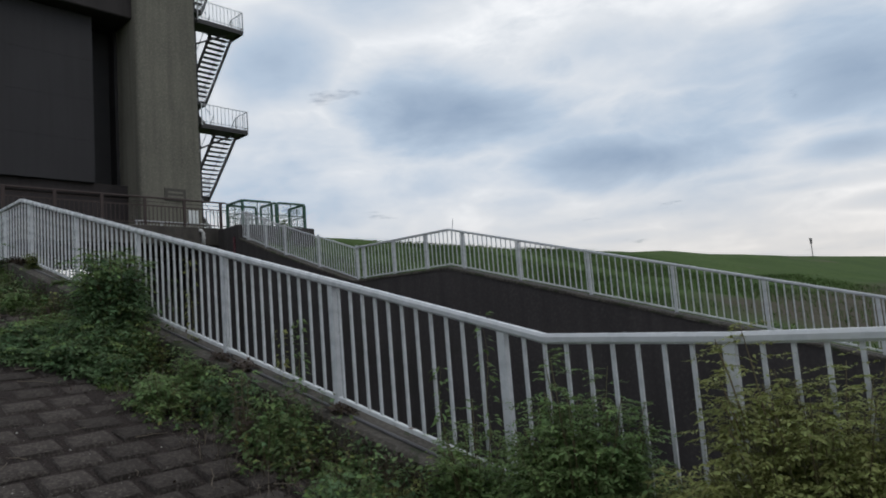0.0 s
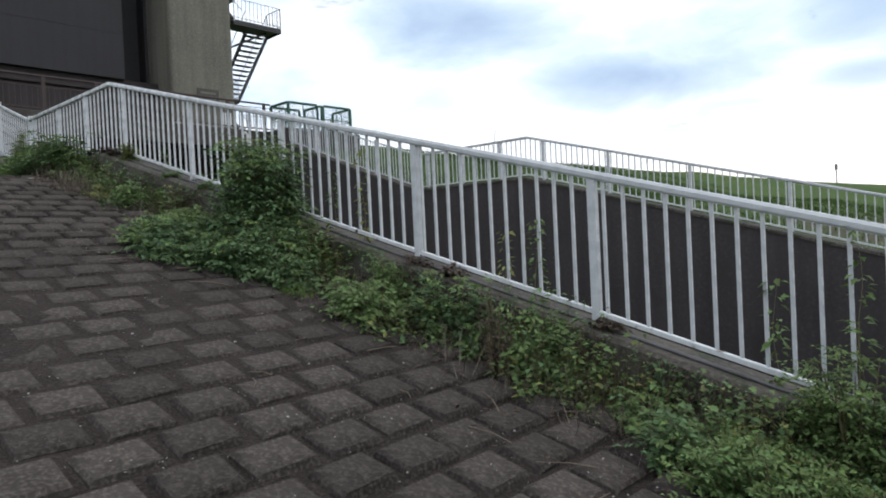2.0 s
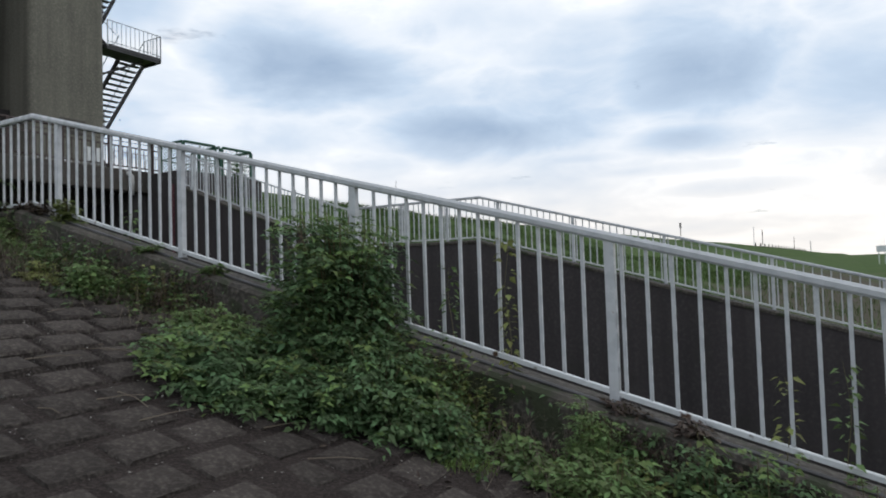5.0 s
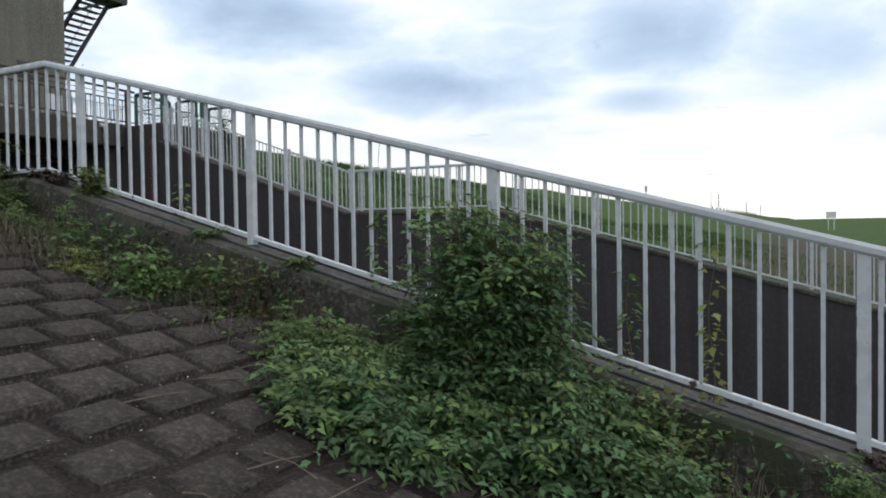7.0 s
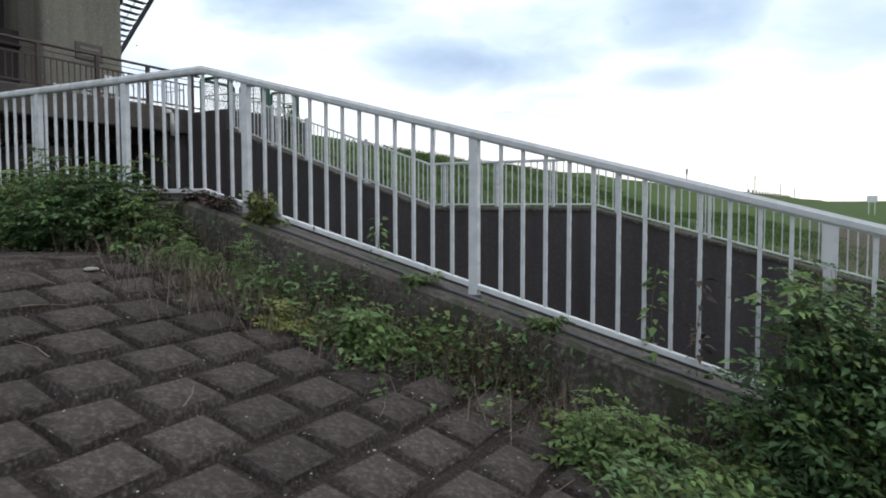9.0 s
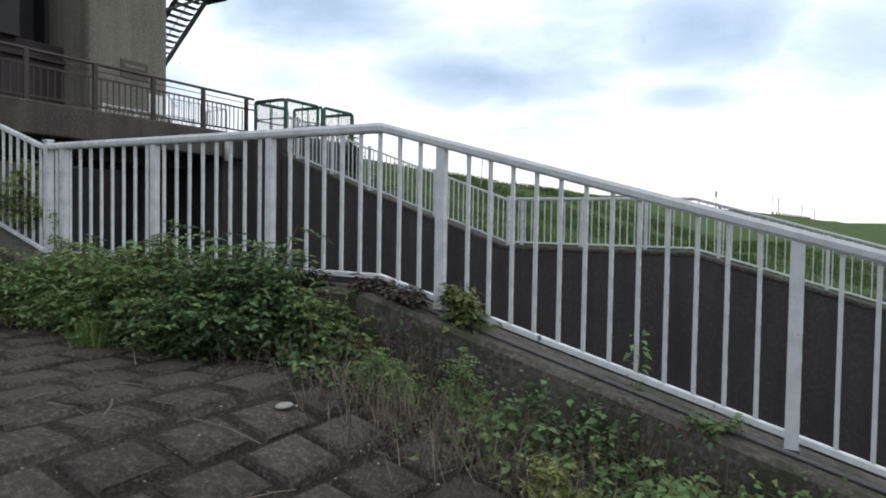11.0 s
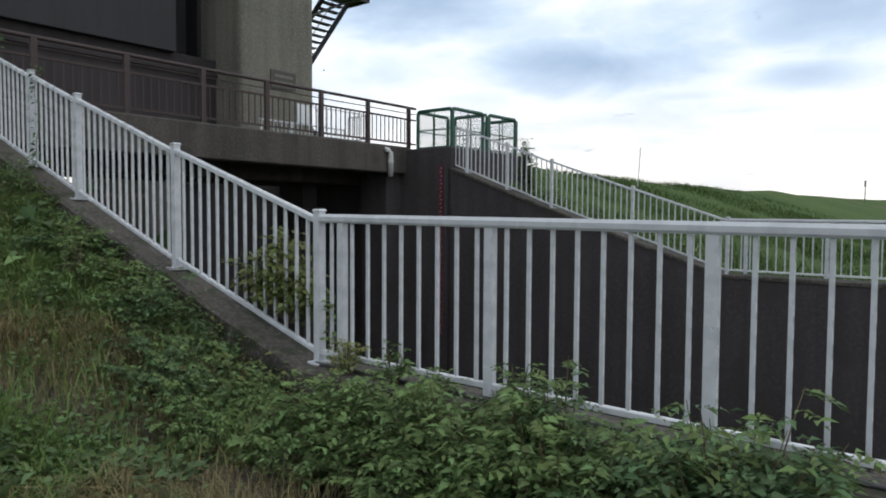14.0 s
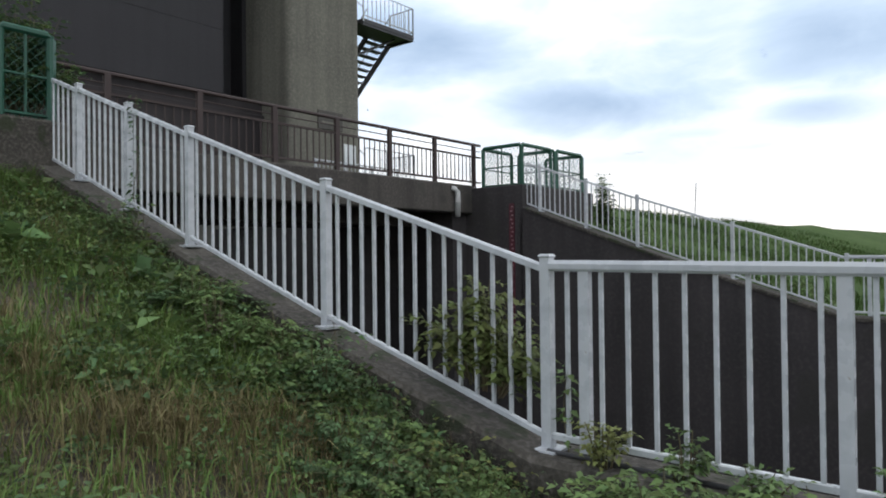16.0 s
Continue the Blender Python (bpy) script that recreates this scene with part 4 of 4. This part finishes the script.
# single weeds among the ground cover
KINDS = (("leafy green weed with broad leaves at the wall foot", LEAF, 0.055, 7, 8), ("fine feathery green weed at the wall foot", LEAF, 0.026, 13, 14), ("dark green nettle-like weed at the wall foot", LEAF_DARK, 0.045, 7, 10),
         ("yellowing weed at the wall foot", LEAF_YELLOW, 0.034, 9, 10), ("withered brown weed at the wall foot", LEAF_BROWN, 0.026, 5, 6))
rw = random.Random(77)
for k in range(58):
    u = 2.3 + 13.2 * k / 40 + rw.uniform(-0.12, 0.12) if k < 40 else rw.uniform(15.8, 19.0)
    if 6.9 < u < 8.2 or 12.5 < u < 13.6:
        continue
    if 8.6 < u < 11.6 and k % 2:
        continue
    label, m, size, leaflets, count = KINDS[rw.choice((0, 0, 0, 1, 1, 2, 2, 3, 4))]
    h = rw.uniform(0.22, 0.5) * (1.15 if u < 6 else 0.85)
    shrub("weed", label, (rw.uniform(2.75, 3.2), u), rw.randrange(12, 30), rw.uniform(0.13, 0.26), h, count, leaflets, size, 200 + k, 1.2, m, 0.1, SLOPE if u < 12 else 0.0)


for k, (n, u, h) in enumerate(((3.12, 16.45, 0.34), (3.14, 17.0, 0.28), (3.16, 17.55, 0.22), (3.1, 18.3, 0.2), (3.14, 19.2, 0.22), (3.12, 20.3, 0.24), (3.1, 21.4, 0.26))):
    shrub("weed", "low dark weed pressed against the sloping wall", (n, u), 26, 0.24, h, 9, 7, 0.036, 400 + k, 1.7, LEAF_DARK if k % 2 else LEAF, 0.0, 0.34)


# ground cover of weeds along the wall foot
def weed_strip():
    k = 14500
    u = rng.uniform(1.2, 23.0, k)
    edge = 2.62 + 0.18 * np.sin(u * 1.7) + 0.14 * np.sin(u * 4.1 + 1) + 0.07 * np.sin(u * 11.3)
    n = NEAR - 0.21 - np.abs(rng.normal(0, 0.36, k))
    keep = (n > edge) & (rng.uniform(0, 1, k) < np.clip(0.52 + 0.50 * np.sin(u * 2.3 + n * 3) + 0.34 * np.sin(u * 6.1 + n * 5), 0.05, 1) * (1.0 - 0.55 * np.exp(-((u - 10.0) / 1.6) ** 2)))
    u, n = u[keep], n[keep]
    lush = np.clip(0.62 + 0.3 * np.sin(u * 1.9 + 0.6) + 0.3 * np.sin(u * 4.7), 0.22, 1.2)
    h = rng.uniform(0.04, 0.42, len(u)) * lush * (1.0 + 0.45 / (1.0 + np.exp((u - 6.2) * 2.0))) * (0.55 + 0.75 * np.clip((n - 2.5) / 0.8, 0, 1))
    root = np.stack([n, u, gz(u) - 0.06], 1)
    tip = root + np.stack([rng.normal(-0.03, 0.09, len(u)), rng.normal(0, 0.09, len(u)), h], 1)
    P, Wd, S = [], [], []
    for i in range(9):
        f = rng.uniform(0.2, 1.0, (len(u), 1))
        P.append(root + (tip - root) * f)
        Wd.append(np.stack([rng.normal(0, 1, len(u)), rng.normal(0, 1, len(u)), rng.uniform(-0.2, 0.7, len(u))], 1))
        S.append(rng.uniform(0.022, 0.072, len(u)))
    P, Wd, S = np.concatenate(P), np.concatenate(Wd), np.concatenate(S)
    pick = (0.5 + 0.33 * np.sin(P[:, 1] * 2.9 + 1.0) * np.sin(P[:, 0] * 4.0 + P[:, 1]) + rng.normal(0, 0.22, len(P)))
    out = []
    for m, lo, hi in ((1, -9, 0.30), (0, 0.30, 0.80), (2, 0.80, 9)):
        c = (pick >= lo) & (pick < hi)
        out.append((*leaf_arrays(P[c], Wd[c], S[c], S[c] * 0.62), m))
    v, f = blade_arrays(root, h * 1.1, rng.uniform(0.0015, 0.003, len(u)), rng.uniform(0.1, 0.4, len(u)))
    out.append((v, f, 3))
    ob = new("weeds", array_mesh("weeds", out, [LEAF, LEAF_DARK, LEAF_YELLOW, STEM]))
    ob.matrix_world = FRAME
    tagged(ob, "mixed green weeds and creepers along the wall foot", "weeds", "", "stuff")


weed_strip()


def dead_stalks():
    k = 6500
    u = rng.uniform(2.0, 23.0, k)
    n = NEAR - 0.25 - np.abs(rng.normal(0, 0.36, k))
    c = n > 2.45
    u, n = np.concatenate([u[c], rng.normal(11.45, 0.45, 900)]), np.concatenate([n[c], rng.normal(2.72, 0.2, 900)])
    v, f = blade_arrays(np.stack([n, u, gz(u) - 0.02], 1), rng.uniform(0.08, 0.36, len(u)), rng.uniform(0.0012, 0.0026, len(u)), rng.uniform(0.3, 1.6, len(u)))
    ob = new("dead_stalks", array_mesh("dead_stalks", [(v, f, 0)], [TWIG]))
    ob.matrix_world = FRAME
    tagged(ob, "dry straw stalks among the weeds", "weeds", "", "stuff")


dead_stalks()


def wall_creepers():
    """Dead and green runners hanging over the near face of the wall."""
    r = np.random.default_rng(44)
    k = 19500
    u = np.concatenate([r.uniform(2.2, 23.0, 9000), r.uniform(2.2, 6.6, 6000), r.uniform(6.6, 9.9, 4500)])
    c = r.uniform(0, 1, k) < np.clip(0.4 + 0.5 * np.sin(u * 2.6) + 0.4 * np.sin(u * 5.3 + 2), 0.06, 1)
    u = u[c]
    z0, z1 = gz(u), np.interp(u, RAIL_U, RAIL_Z) - 1.075
    z = z0 + (z1 - z0) * r.uniform(0, 1, len(u)) ** 1.7
    P = np.stack([np.full(len(u), NEAR - 0.212) - r.uniform(0, 0.05, len(u)), u, z], 1)
    W = np.stack([r.uniform(-1, -0.1, len(u)), r.normal(0, 0.8, len(u)), r.normal(-0.3, 0.6, len(u))], 1)
    S = r.uniform(0.018, 0.05, len(u))
    pick = r.uniform(0, 1, len(u))
    ch = [(*leaf_arrays(P[q], W[q], S[q], S[q] * 0.6), m) for m, q in ((0, pick < 0.45), (1, pick >= 0.45))]
    v, f = blade_arrays(P[::2] * np.array([1, 1, 0]) + np.stack([0 * z0, 0 * z0, z0], 1)[::2], (z1 - z0)[::2] * r.uniform(0.3, 1.1, len(z0[::2])), np.full(len(z0[::2]), 0.0016), r.uniform(0, 0.3, len(z0[::2])))
    ch.append((v, f, 2))
    ob = new("wall_creepers", array_mesh("wall_creepers", ch, [LEAF_BROWN, LEAF_DARK, TWIG]))
    ob.matrix_world = FRAME
    tagged(ob, "withered and green runners hanging on the wall face", "weeds", "", "stuff")


wall_creepers()


def grass(name, label, count, n_range, u_range, h, mat, seed, density=None, width=0.003):
    r = np.random.default_rng(seed)
    n, u = r.uniform(*n_range, count), r.uniform(*u_range, count)
    if density is not None:
        keep = r.uniform(0, 1, count) < density(n, u)
        n, u = n[keep], u[keep]
    v, f = blade_arrays(np.stack([n, u, gz(u) - 0.07], 1), r.uniform(*h, len(n)), r.uniform(0.6, 1.3, len(n)) * width, r.uniform(0.2, 1.1, len(n)))
    ob = new(name, array_mesh(name, [(v, f, 0)], [mat]))
    ob.matrix_world = FRAME
    return tagged(ob, label, "grass", "", "stuff")


def patchy(scale, bias):
    return lambda n, u: np.clip(bias + 0.5 * np.sin(n * scale + 1.3 * np.sin(u * scale * 0.7)) + 0.4 * np.sin(u * scale * 1.7 + n), 0.05, 1)


def lush_bank(n, u):
    return np.clip(0.40 + 0.13 * (u - 17.5) + 0.45 * np.sin(n * 2.1 + 1.2 * np.sin(u * 1.1)) + 0.3 * np.sin(u * 2.7 + n * 1.3), 0.10, 1)


def dry_bank(n, u):
    return np.clip(0.62 - 0.11 * (u - 17.0) + 0.42 * np.sin(n * 2.6 + u * 1.9) - 0.25 * (n - 1.5), 0.12, 1)


grass("grass", "fresh green grass on the bank beside the railing", 100000, (-0.2, NEAR - 0.22), (15.9, 23.0), (0.07, 0.30), GRASS, 21, lush_bank, 0.0055)
grass("dry_grass", "dry straw-coloured grass on the bank", 90000, (-0.2, NEAR - 0.25), (14.9, 22.5), (0.06, 0.30), DRY_GRASS, 22, dry_bank, 0.0026)


def bank_weeds():
    """Broad-leaved weeds in clumps over the bank."""
    r = np.random.default_rng(31)
    P, W, S, M = [], [], [], []
    for i in range(3600):
        u, n = r.uniform(15.3, 23.0), r.uniform(-0.6, NEAR - 0.3)
        if r.uniform() > float(lush_bank(n, u)) ** 1.5:
            continue
        kind = int(r.choice((0, 0, 1, 2) if u > 18.0 else (0, 1, 1, 0)))
        size = r.uniform(0.025, 0.06) if kind != 1 else r.uniform(0.04, 0.085)
        if r.uniform() < 0.05:
            size = r.uniform(0.12, 0.22)
        m = 10 if size > 0.1 else int(r.uniform(30, 80))
        rad, h = r.uniform(0.08, 0.24), r.uniform(0.05, 0.22)
        q = r.normal(0, 1, (m, 2)) * rad * 0.6
        zz = r.uniform(0.02, h, m)
        P.append(np.stack([n + q[:, 0], u + q[:, 1], gz(u + q[:, 1]) - 0.03 + zz], 1))
        W.append(np.stack([q[:, 0] + r.normal(0, 0.1, m), q[:, 1] + r.normal(0, 0.1, m), r.uniform(0, 0.16, m)], 1))
        S.append(size * r.uniform(0.7, 1.3, m))
        M.append(np.full(m, kind))
    P, W, S, M = np.concatenate(P), np.concatenate(W), np.concatenate(S), np.concatenate(M)
    c = P[:, 0] < NEAR - 0.22
    P, W, S, M = P[c], W[c], S[c], M[c]
    ob = new("bank_weeds", array_mesh("bank_weeds", [(*leaf_arrays(P[M == k], W[M == k], S[M == k], S[M == k] * 0.6), k) for k in (0, 1, 2)], [LEAF, LEAF_DARK, LEAF_FRESH]))
    ob.matrix_world = FRAME
    tagged(ob, "broad-leaved green weeds in the bank grass", "weeds", "", "stuff")


bank_weeds()


def levee_cover(n, u):
    """Thin on the worn lower slope, thick above it."""
    return patchy(0.5, 0.7)(n, u) * np.clip(0.12 + (u - 6.5 + 1.5 * np.sin(n * 0.45)) * 0.3, 0.12, 1)


def tufts():
    """Clumps of long bent blades, green and dry, over the bank."""
    r = np.random.default_rng(51)
    out = []
    for m, count, lo, hi in ((0, 420, 0.16, 0.42), (1, 330, 0.14, 0.40)):
        n, u = r.uniform(-0.4, NEAR - 0.3, count), r.uniform(15.2, 23.0, count)
        keep = r.uniform(0, 1, count) < (lush_bank(n, u) if m == 0 else dry_bank(n, u))
        n, u = n[keep], u[keep]
        n, u = np.repeat(n, 46), np.repeat(u, 46)
        n, u = n + r.normal(0, 0.05, len(n)), u + r.normal(0, 0.05, len(u))
        k = n < NEAR - 0.24
        n, u = n[k], u[k]
        v, f = blade_arrays(np.stack([n, u, gz(u) - 0.06], 1), r.uniform(lo, hi, len(n)), r.uniform(0.002, 0.0055, len(n)), r.uniform(0.3, 1.5, len(n)))
        out.append((v, f, m))
    ob = new("grass_tufts", array_mesh("grass_tufts", out, [GRASS, DRY_GRASS]))
    ob.matrix_world = FRAME
    tagged(ob, "long bent green and straw-coloured grass tufts on the bank", "grass", "", "stuff")


tufts()
grass("levee_grass", "rough green grass on the far levee slope", 90000, (FAR + 0.3, 48.0), (1.0, 26.5), (0.10, 0.38), LEVEE_GRASS, 23, levee_cover, 0.012)


def far_weeds():
    k = 2600
    u = rng.uniform(2, 23, k)
    n = FAR + 0.3 + np.abs(rng.normal(0, 0.5, k))
    root = np.stack([n, u, gz(u)], 1)
    P = np.repeat(root, 5, 0) + np.stack([rng.normal(0, 0.08, 5 * k), rng.normal(0, 0.08, 5 * k), rng.uniform(0.02, 0.45, 5 * k) * np.repeat(np.clip(0.5 + 0.6 * np.sin(u * 1.9), 0.1, 1), 5)], 1)
    W = rng.normal(0, 1, (5 * k, 3))
    S = rng.uniform(0.06, 0.13, 5 * k)
    ob = new("far_weeds", array_mesh("far_weeds", [(*leaf_arrays(P, W, S, S * 0.5), 0)], [LEAF]))
    ob.matrix_world = FRAME
    tagged(ob, "green weeds behind the far railing", "weeds", "", "stuff")


far_weeds()


def hedge():
    """Dark growth on the bank beyond the gate passage, dipping at one end."""
    r = np.random.default_rng(91)
    k = 9000
    n, u = r.uniform(2.5, 20.5, k), r.uniform(43.5, 45.8, k)
    top = np.interp(n, [2, 12.9, 13.3, 14.6, 15.0, 21], [6.02, 5.98, 5.42, 5.46, 6.0, 6.02]) + 0.05 * np.sin(n * 7.0)
    P = np.stack([n, u, 5.16 + (top - 5.16) * r.uniform(0, 1, k) ** 0.7], 1)
    S = r.uniform(0.08, 0.16, k)
    ob = new("hedge", array_mesh("hedge", [(*leaf_arrays(P, r.normal(0, 1, (k, 3)), S, S * 0.6), 0)], [LEAF_DARK]))
    ob.matrix_world = FRAME
    tagged(ob, "dark green hedge on the bank beyond the gate", "hedge", "", "stuff")


hedge()

# ---- far off on the levee ----
def far_pole(n, u, h, r, label, lean=0.0, head=None):
    z = ground_z(u) + rise(n)
    t = thing("pole", label, "pole", (n, u, z - 0.1))
    part("shaft", Shape().tube([(0, 0, 0), (lean, 0, h)], r, 6), WHITE_PAINT if head is None else DARK_STEEL, t)
    if head:
        part("head", Shape().box(lean - head, lean + head, -0.06, 0.06, h - head, h + head), DARK_STEEL, t)


far_pole(26.6, 23.4, 1.75, 0.02, "thin leaning marker pole on the levee crest", 0.25)
far_pole(95.0, 24.0, 2.2, 0.05, "distant short sign pole on the levee", 0.0, 0.35)
far_pole(196.0, 24.0, 3.9, 0.08, "distant sign pole on the levee crest", 0.0, 0.65)
far_pole(177.0, 24.0, 4.6, 0.07, "distant thin leaning pole on the levee crest", 0.5)
far_pole(315.0, 24.0, 4.3, 0.12, "distant sign board on the levee crest", 0.0, 0.95)
far_pole(430.0, 23.0, 6.0, 0.2, "very distant leaning pole on the levee", -1.2)
for i in range(22):
    far_pole(180.0 + i * 10.5, 24.0, 0.85, 0.18, "short dark post in a distant row", 0.0, 0.16)
zb = ground_z(-2.2) + rise(200.0) - 0.1
t = thing("sign_board", "distant white board on two legs in the field", "sign", (200.0, -2.2, zb), turn=50)
part("board", Shape().box(-1.4, 1.4, -0.06, 0.06, 3.1, 4.7), CABINET, t)
part("leg", Shape().box(-0.9, -0.75, -0.06, 0.06, 0, 3.12), CABINET, t)
part("leg", Shape().box(0.75, 0.9, -0.06, 0.06, 0, 3.12), CABINET, t)

# ---- the block revetment ----
def drift(n, u):
    """Height of the washed-in soil about the block tops: it buries whole stretches."""
    a = noise.noise(Vector((n * 1.1, u * 1.1, 3.0))) + 0.55 * noise.noise(Vector((n * 3.7, u * 3.7, 8.0))) + 0.35 * noise.noise(Vector((n * 11.0, u * 11.0, 1.0)))
    open_part = max(0.5 + 0.5 * math.tanh((u - 8.4) * 1.3) * max(0.2, math.tanh((12.6 - u) * 3.0)), 0.5 + 0.5 * math.tanh((5.0 - u) * 1.5))
    return 0.009 - 0.034 * open_part + 0.016 * a + 0.014 * max(0.0, n - 2.2)


soil = Shape()
us = [0.6 + 0.075 * i for i in range(195)]
ns = [-8.0, -4.0, -1.6] + [-1.0 + 0.09 * i for i in range(48)] + [NEAR - 0.205]
vs = [(n, u, ground_z(u) + drift(n, u) - 0.01) for n in ns for u in us]
fs = [(i * 195 + j, (i + 1) * 195 + j, (i + 1) * 195 + j + 1, i * 195 + j + 1) for i in range(len(ns) - 1) for j in range(194)]
soil.add(vs, fs)
bank = Shape()
bank_us = [15.1, 16.14] + [float(x) for x in np.arange(17.0, 23.0, 1.0)] + [23.05]
bank.add([(n, u, ground_z(u) - 0.045) for n in (-8.0, NEAR - 0.205) for u in bank_us],
         [(j, j + len(bank_us), j + len(bank_us) + 1, j + 1) for j in range(len(bank_us) - 1)])
structure("bank", bank, BANK_SOIL, "brown earth bank under thin grass", "ground")
paving = structure("pavement", soil, SOIL, "dark sloping revetment of staggered concrete blocks", "pavement")


def block_shape(seed):
    """A chamfered block; its top is smaller than its foot, corners worn unevenly."""
    r = random.Random(seed)
    s = Shape()
    vs = []
    for z, w, l in ((-0.06, 0.176, 0.146), (-0.010, 0.160, 0.131), (0.010, 0.146, 0.117)):
        for sx, sy in ((-1, -1), (1, -1), (1, 1), (-1, 1)):
            j = 0.009
            vs.append((sx * w + r.uniform(-j, j), sy * l + r.uniform(-j, j), z + r.uniform(-0.003, 0.003)))
    fs = []
    for k in range(2):
        for i in range(4):
            j = (i + 1) % 4
            fs.append((4 * k + i, 4 * k + j, 4 * k + 4 + j, 4 * k + 4 + i))
    fs.append((8, 9, 10, 11))
    return s.add(vs, fs)


BLOCK_MESH = [block_shape(k).mesh("block", BLOCK) for k in range(12)]
rb = random.Random(5)
tilt = math.degrees(math.atan(SLOPE))
rest = Shape()
for row in range(-10, 34):
    u = 4.07 + 0.3187 * row
    for c in range(-4, 9):
        n = 0.06 + 0.39 * c + (0.195 if row % 2 else 0.0)
        if n > NEAR - 0.45:
            continue
        on_slope = 2.1 < u < 12.3
        m = pose(n + rb.uniform(-0.010, 0.010), u + rb.uniform(-0.010, 0.010), ground_z(u) + rb.uniform(-0.008, 0.006) - (0.010 if u > 12.1 else 0.0), (tilt if on_slope else 0) + rb.uniform(-1.3, 1.3), rb.uniform(-1.3, 1.3), rb.uniform(-2, 2))
        if 0.1 < n < 2.9 and on_slope:
            part("block", BLOCK_MESH[rb.randrange(12)], None, paving, at=m)
        else:
            q = block_shape(rb.randrange(1000))
            rest.add([m @ Vector(v) for v in q.v], q.f)
ob = part("blocks_beyond", rest, BLOCK, paving)
ob["kind"] = "stuff"


# grit, fallen twigs
def leaf_litter():
    k = 2200
    u = rng.uniform(2.3, 15.5, k)
    n = NEAR - 0.3 - np.abs(rng.normal(0, 0.5, k))
    c = n > 1.6
    u, n = u[c], n[c]
    S = rng.uniform(0.02, 0.05, len(u))
    v, f = leaf_arrays(np.stack([n, u, gz(u) + 0.008], 1), rng.normal(0, 1, (len(u), 3)) * np.array([1, 1, 0.15]), S, S * 0.5, 0.0)
    ob = new("leaf_litter", array_mesh("leaf_litter", [(v, f, 0)], [LEAF_BROWN]))
    ob.matrix_world = FRAME
    tagged(ob, "withered brown leaf litter on the paving", "leaves", "", "stuff")


leaf_litter()


def litter():
    k = 2600
    u, n = rng.uniform(2.2, 12.3, k), rng.uniform(0.0, 3.2, k)
    P = np.stack([n, u, gz(u) + 0.006], 1)
    S = rng.uniform(0.002, 0.008, k) * rng.uniform(0.6, 1.5, k)
    v, f = leaf_arrays(P, rng.normal(0, 1, (k, 3)) * np.array([1, 1, 0.1]), S * 2, S * 1.6, 0.0)
    ob = new("grit", array_mesh("grit", [(v, f, 0)], [PEBBLE]))
    ob.matrix_world = FRAME
    tagged(ob, "pale grit and petals scattered on the blocks", "grit", "", "stuff")


litter()
for i in range(56):
    r = random.Random(100 + i)
    u, n = (r.uniform(2.5, 13.5), r.uniform(1.2, 3.1)) if i < 46 else (r.gauss(11.32, 0.12), r.gauss(2.86, 0.08))
    a, ln = r.uniform(0, 6.28), r.uniform(0.1, 0.34)
    z = ground_z(u) + 0.012
    t = thing("twig", "dry fallen twig lying on the blocks", "twig", (n, u, z), "fallen twigs")
    e = (ln * math.cos(a), ln * math.sin(a), SLOPE * ln * math.sin(a) + r.uniform(0, 0.02))
    part("stick", Shape().tube([(0, 0, 0), (e[0] * 0.5 + 0.012, e[1] * 0.5 - 0.01, e[2] * 0.5 + 0.008), e], [0.004, 0.003, 0.002], 5), TWIG, t)
t = thing("stone", "pale rounded stone on the paving", "stone", (2.31, 12.05, ground_z(12.05) + 0.006))
s = Shape()
for k, (z, r) in enumerate(((0, 0.03), (0.008, 0.042), (0.018, 0.034), (0.024, 0.012))):
    s.v += [(r * 1.3 * math.cos(a * 0.785), r * math.sin(a * 0.785), z) for a in range(8)]
    if k:
        s.f += [(8 * k - 8 + a, 8 * k - 8 + (a + 1) % 8, 8 * k + (a + 1) % 8, 8 * k + a) for a in range(8)]
s.f += [tuple(range(8)), tuple(range(24, 32))]
part("body", s, PEBBLE, t, smooth=True)
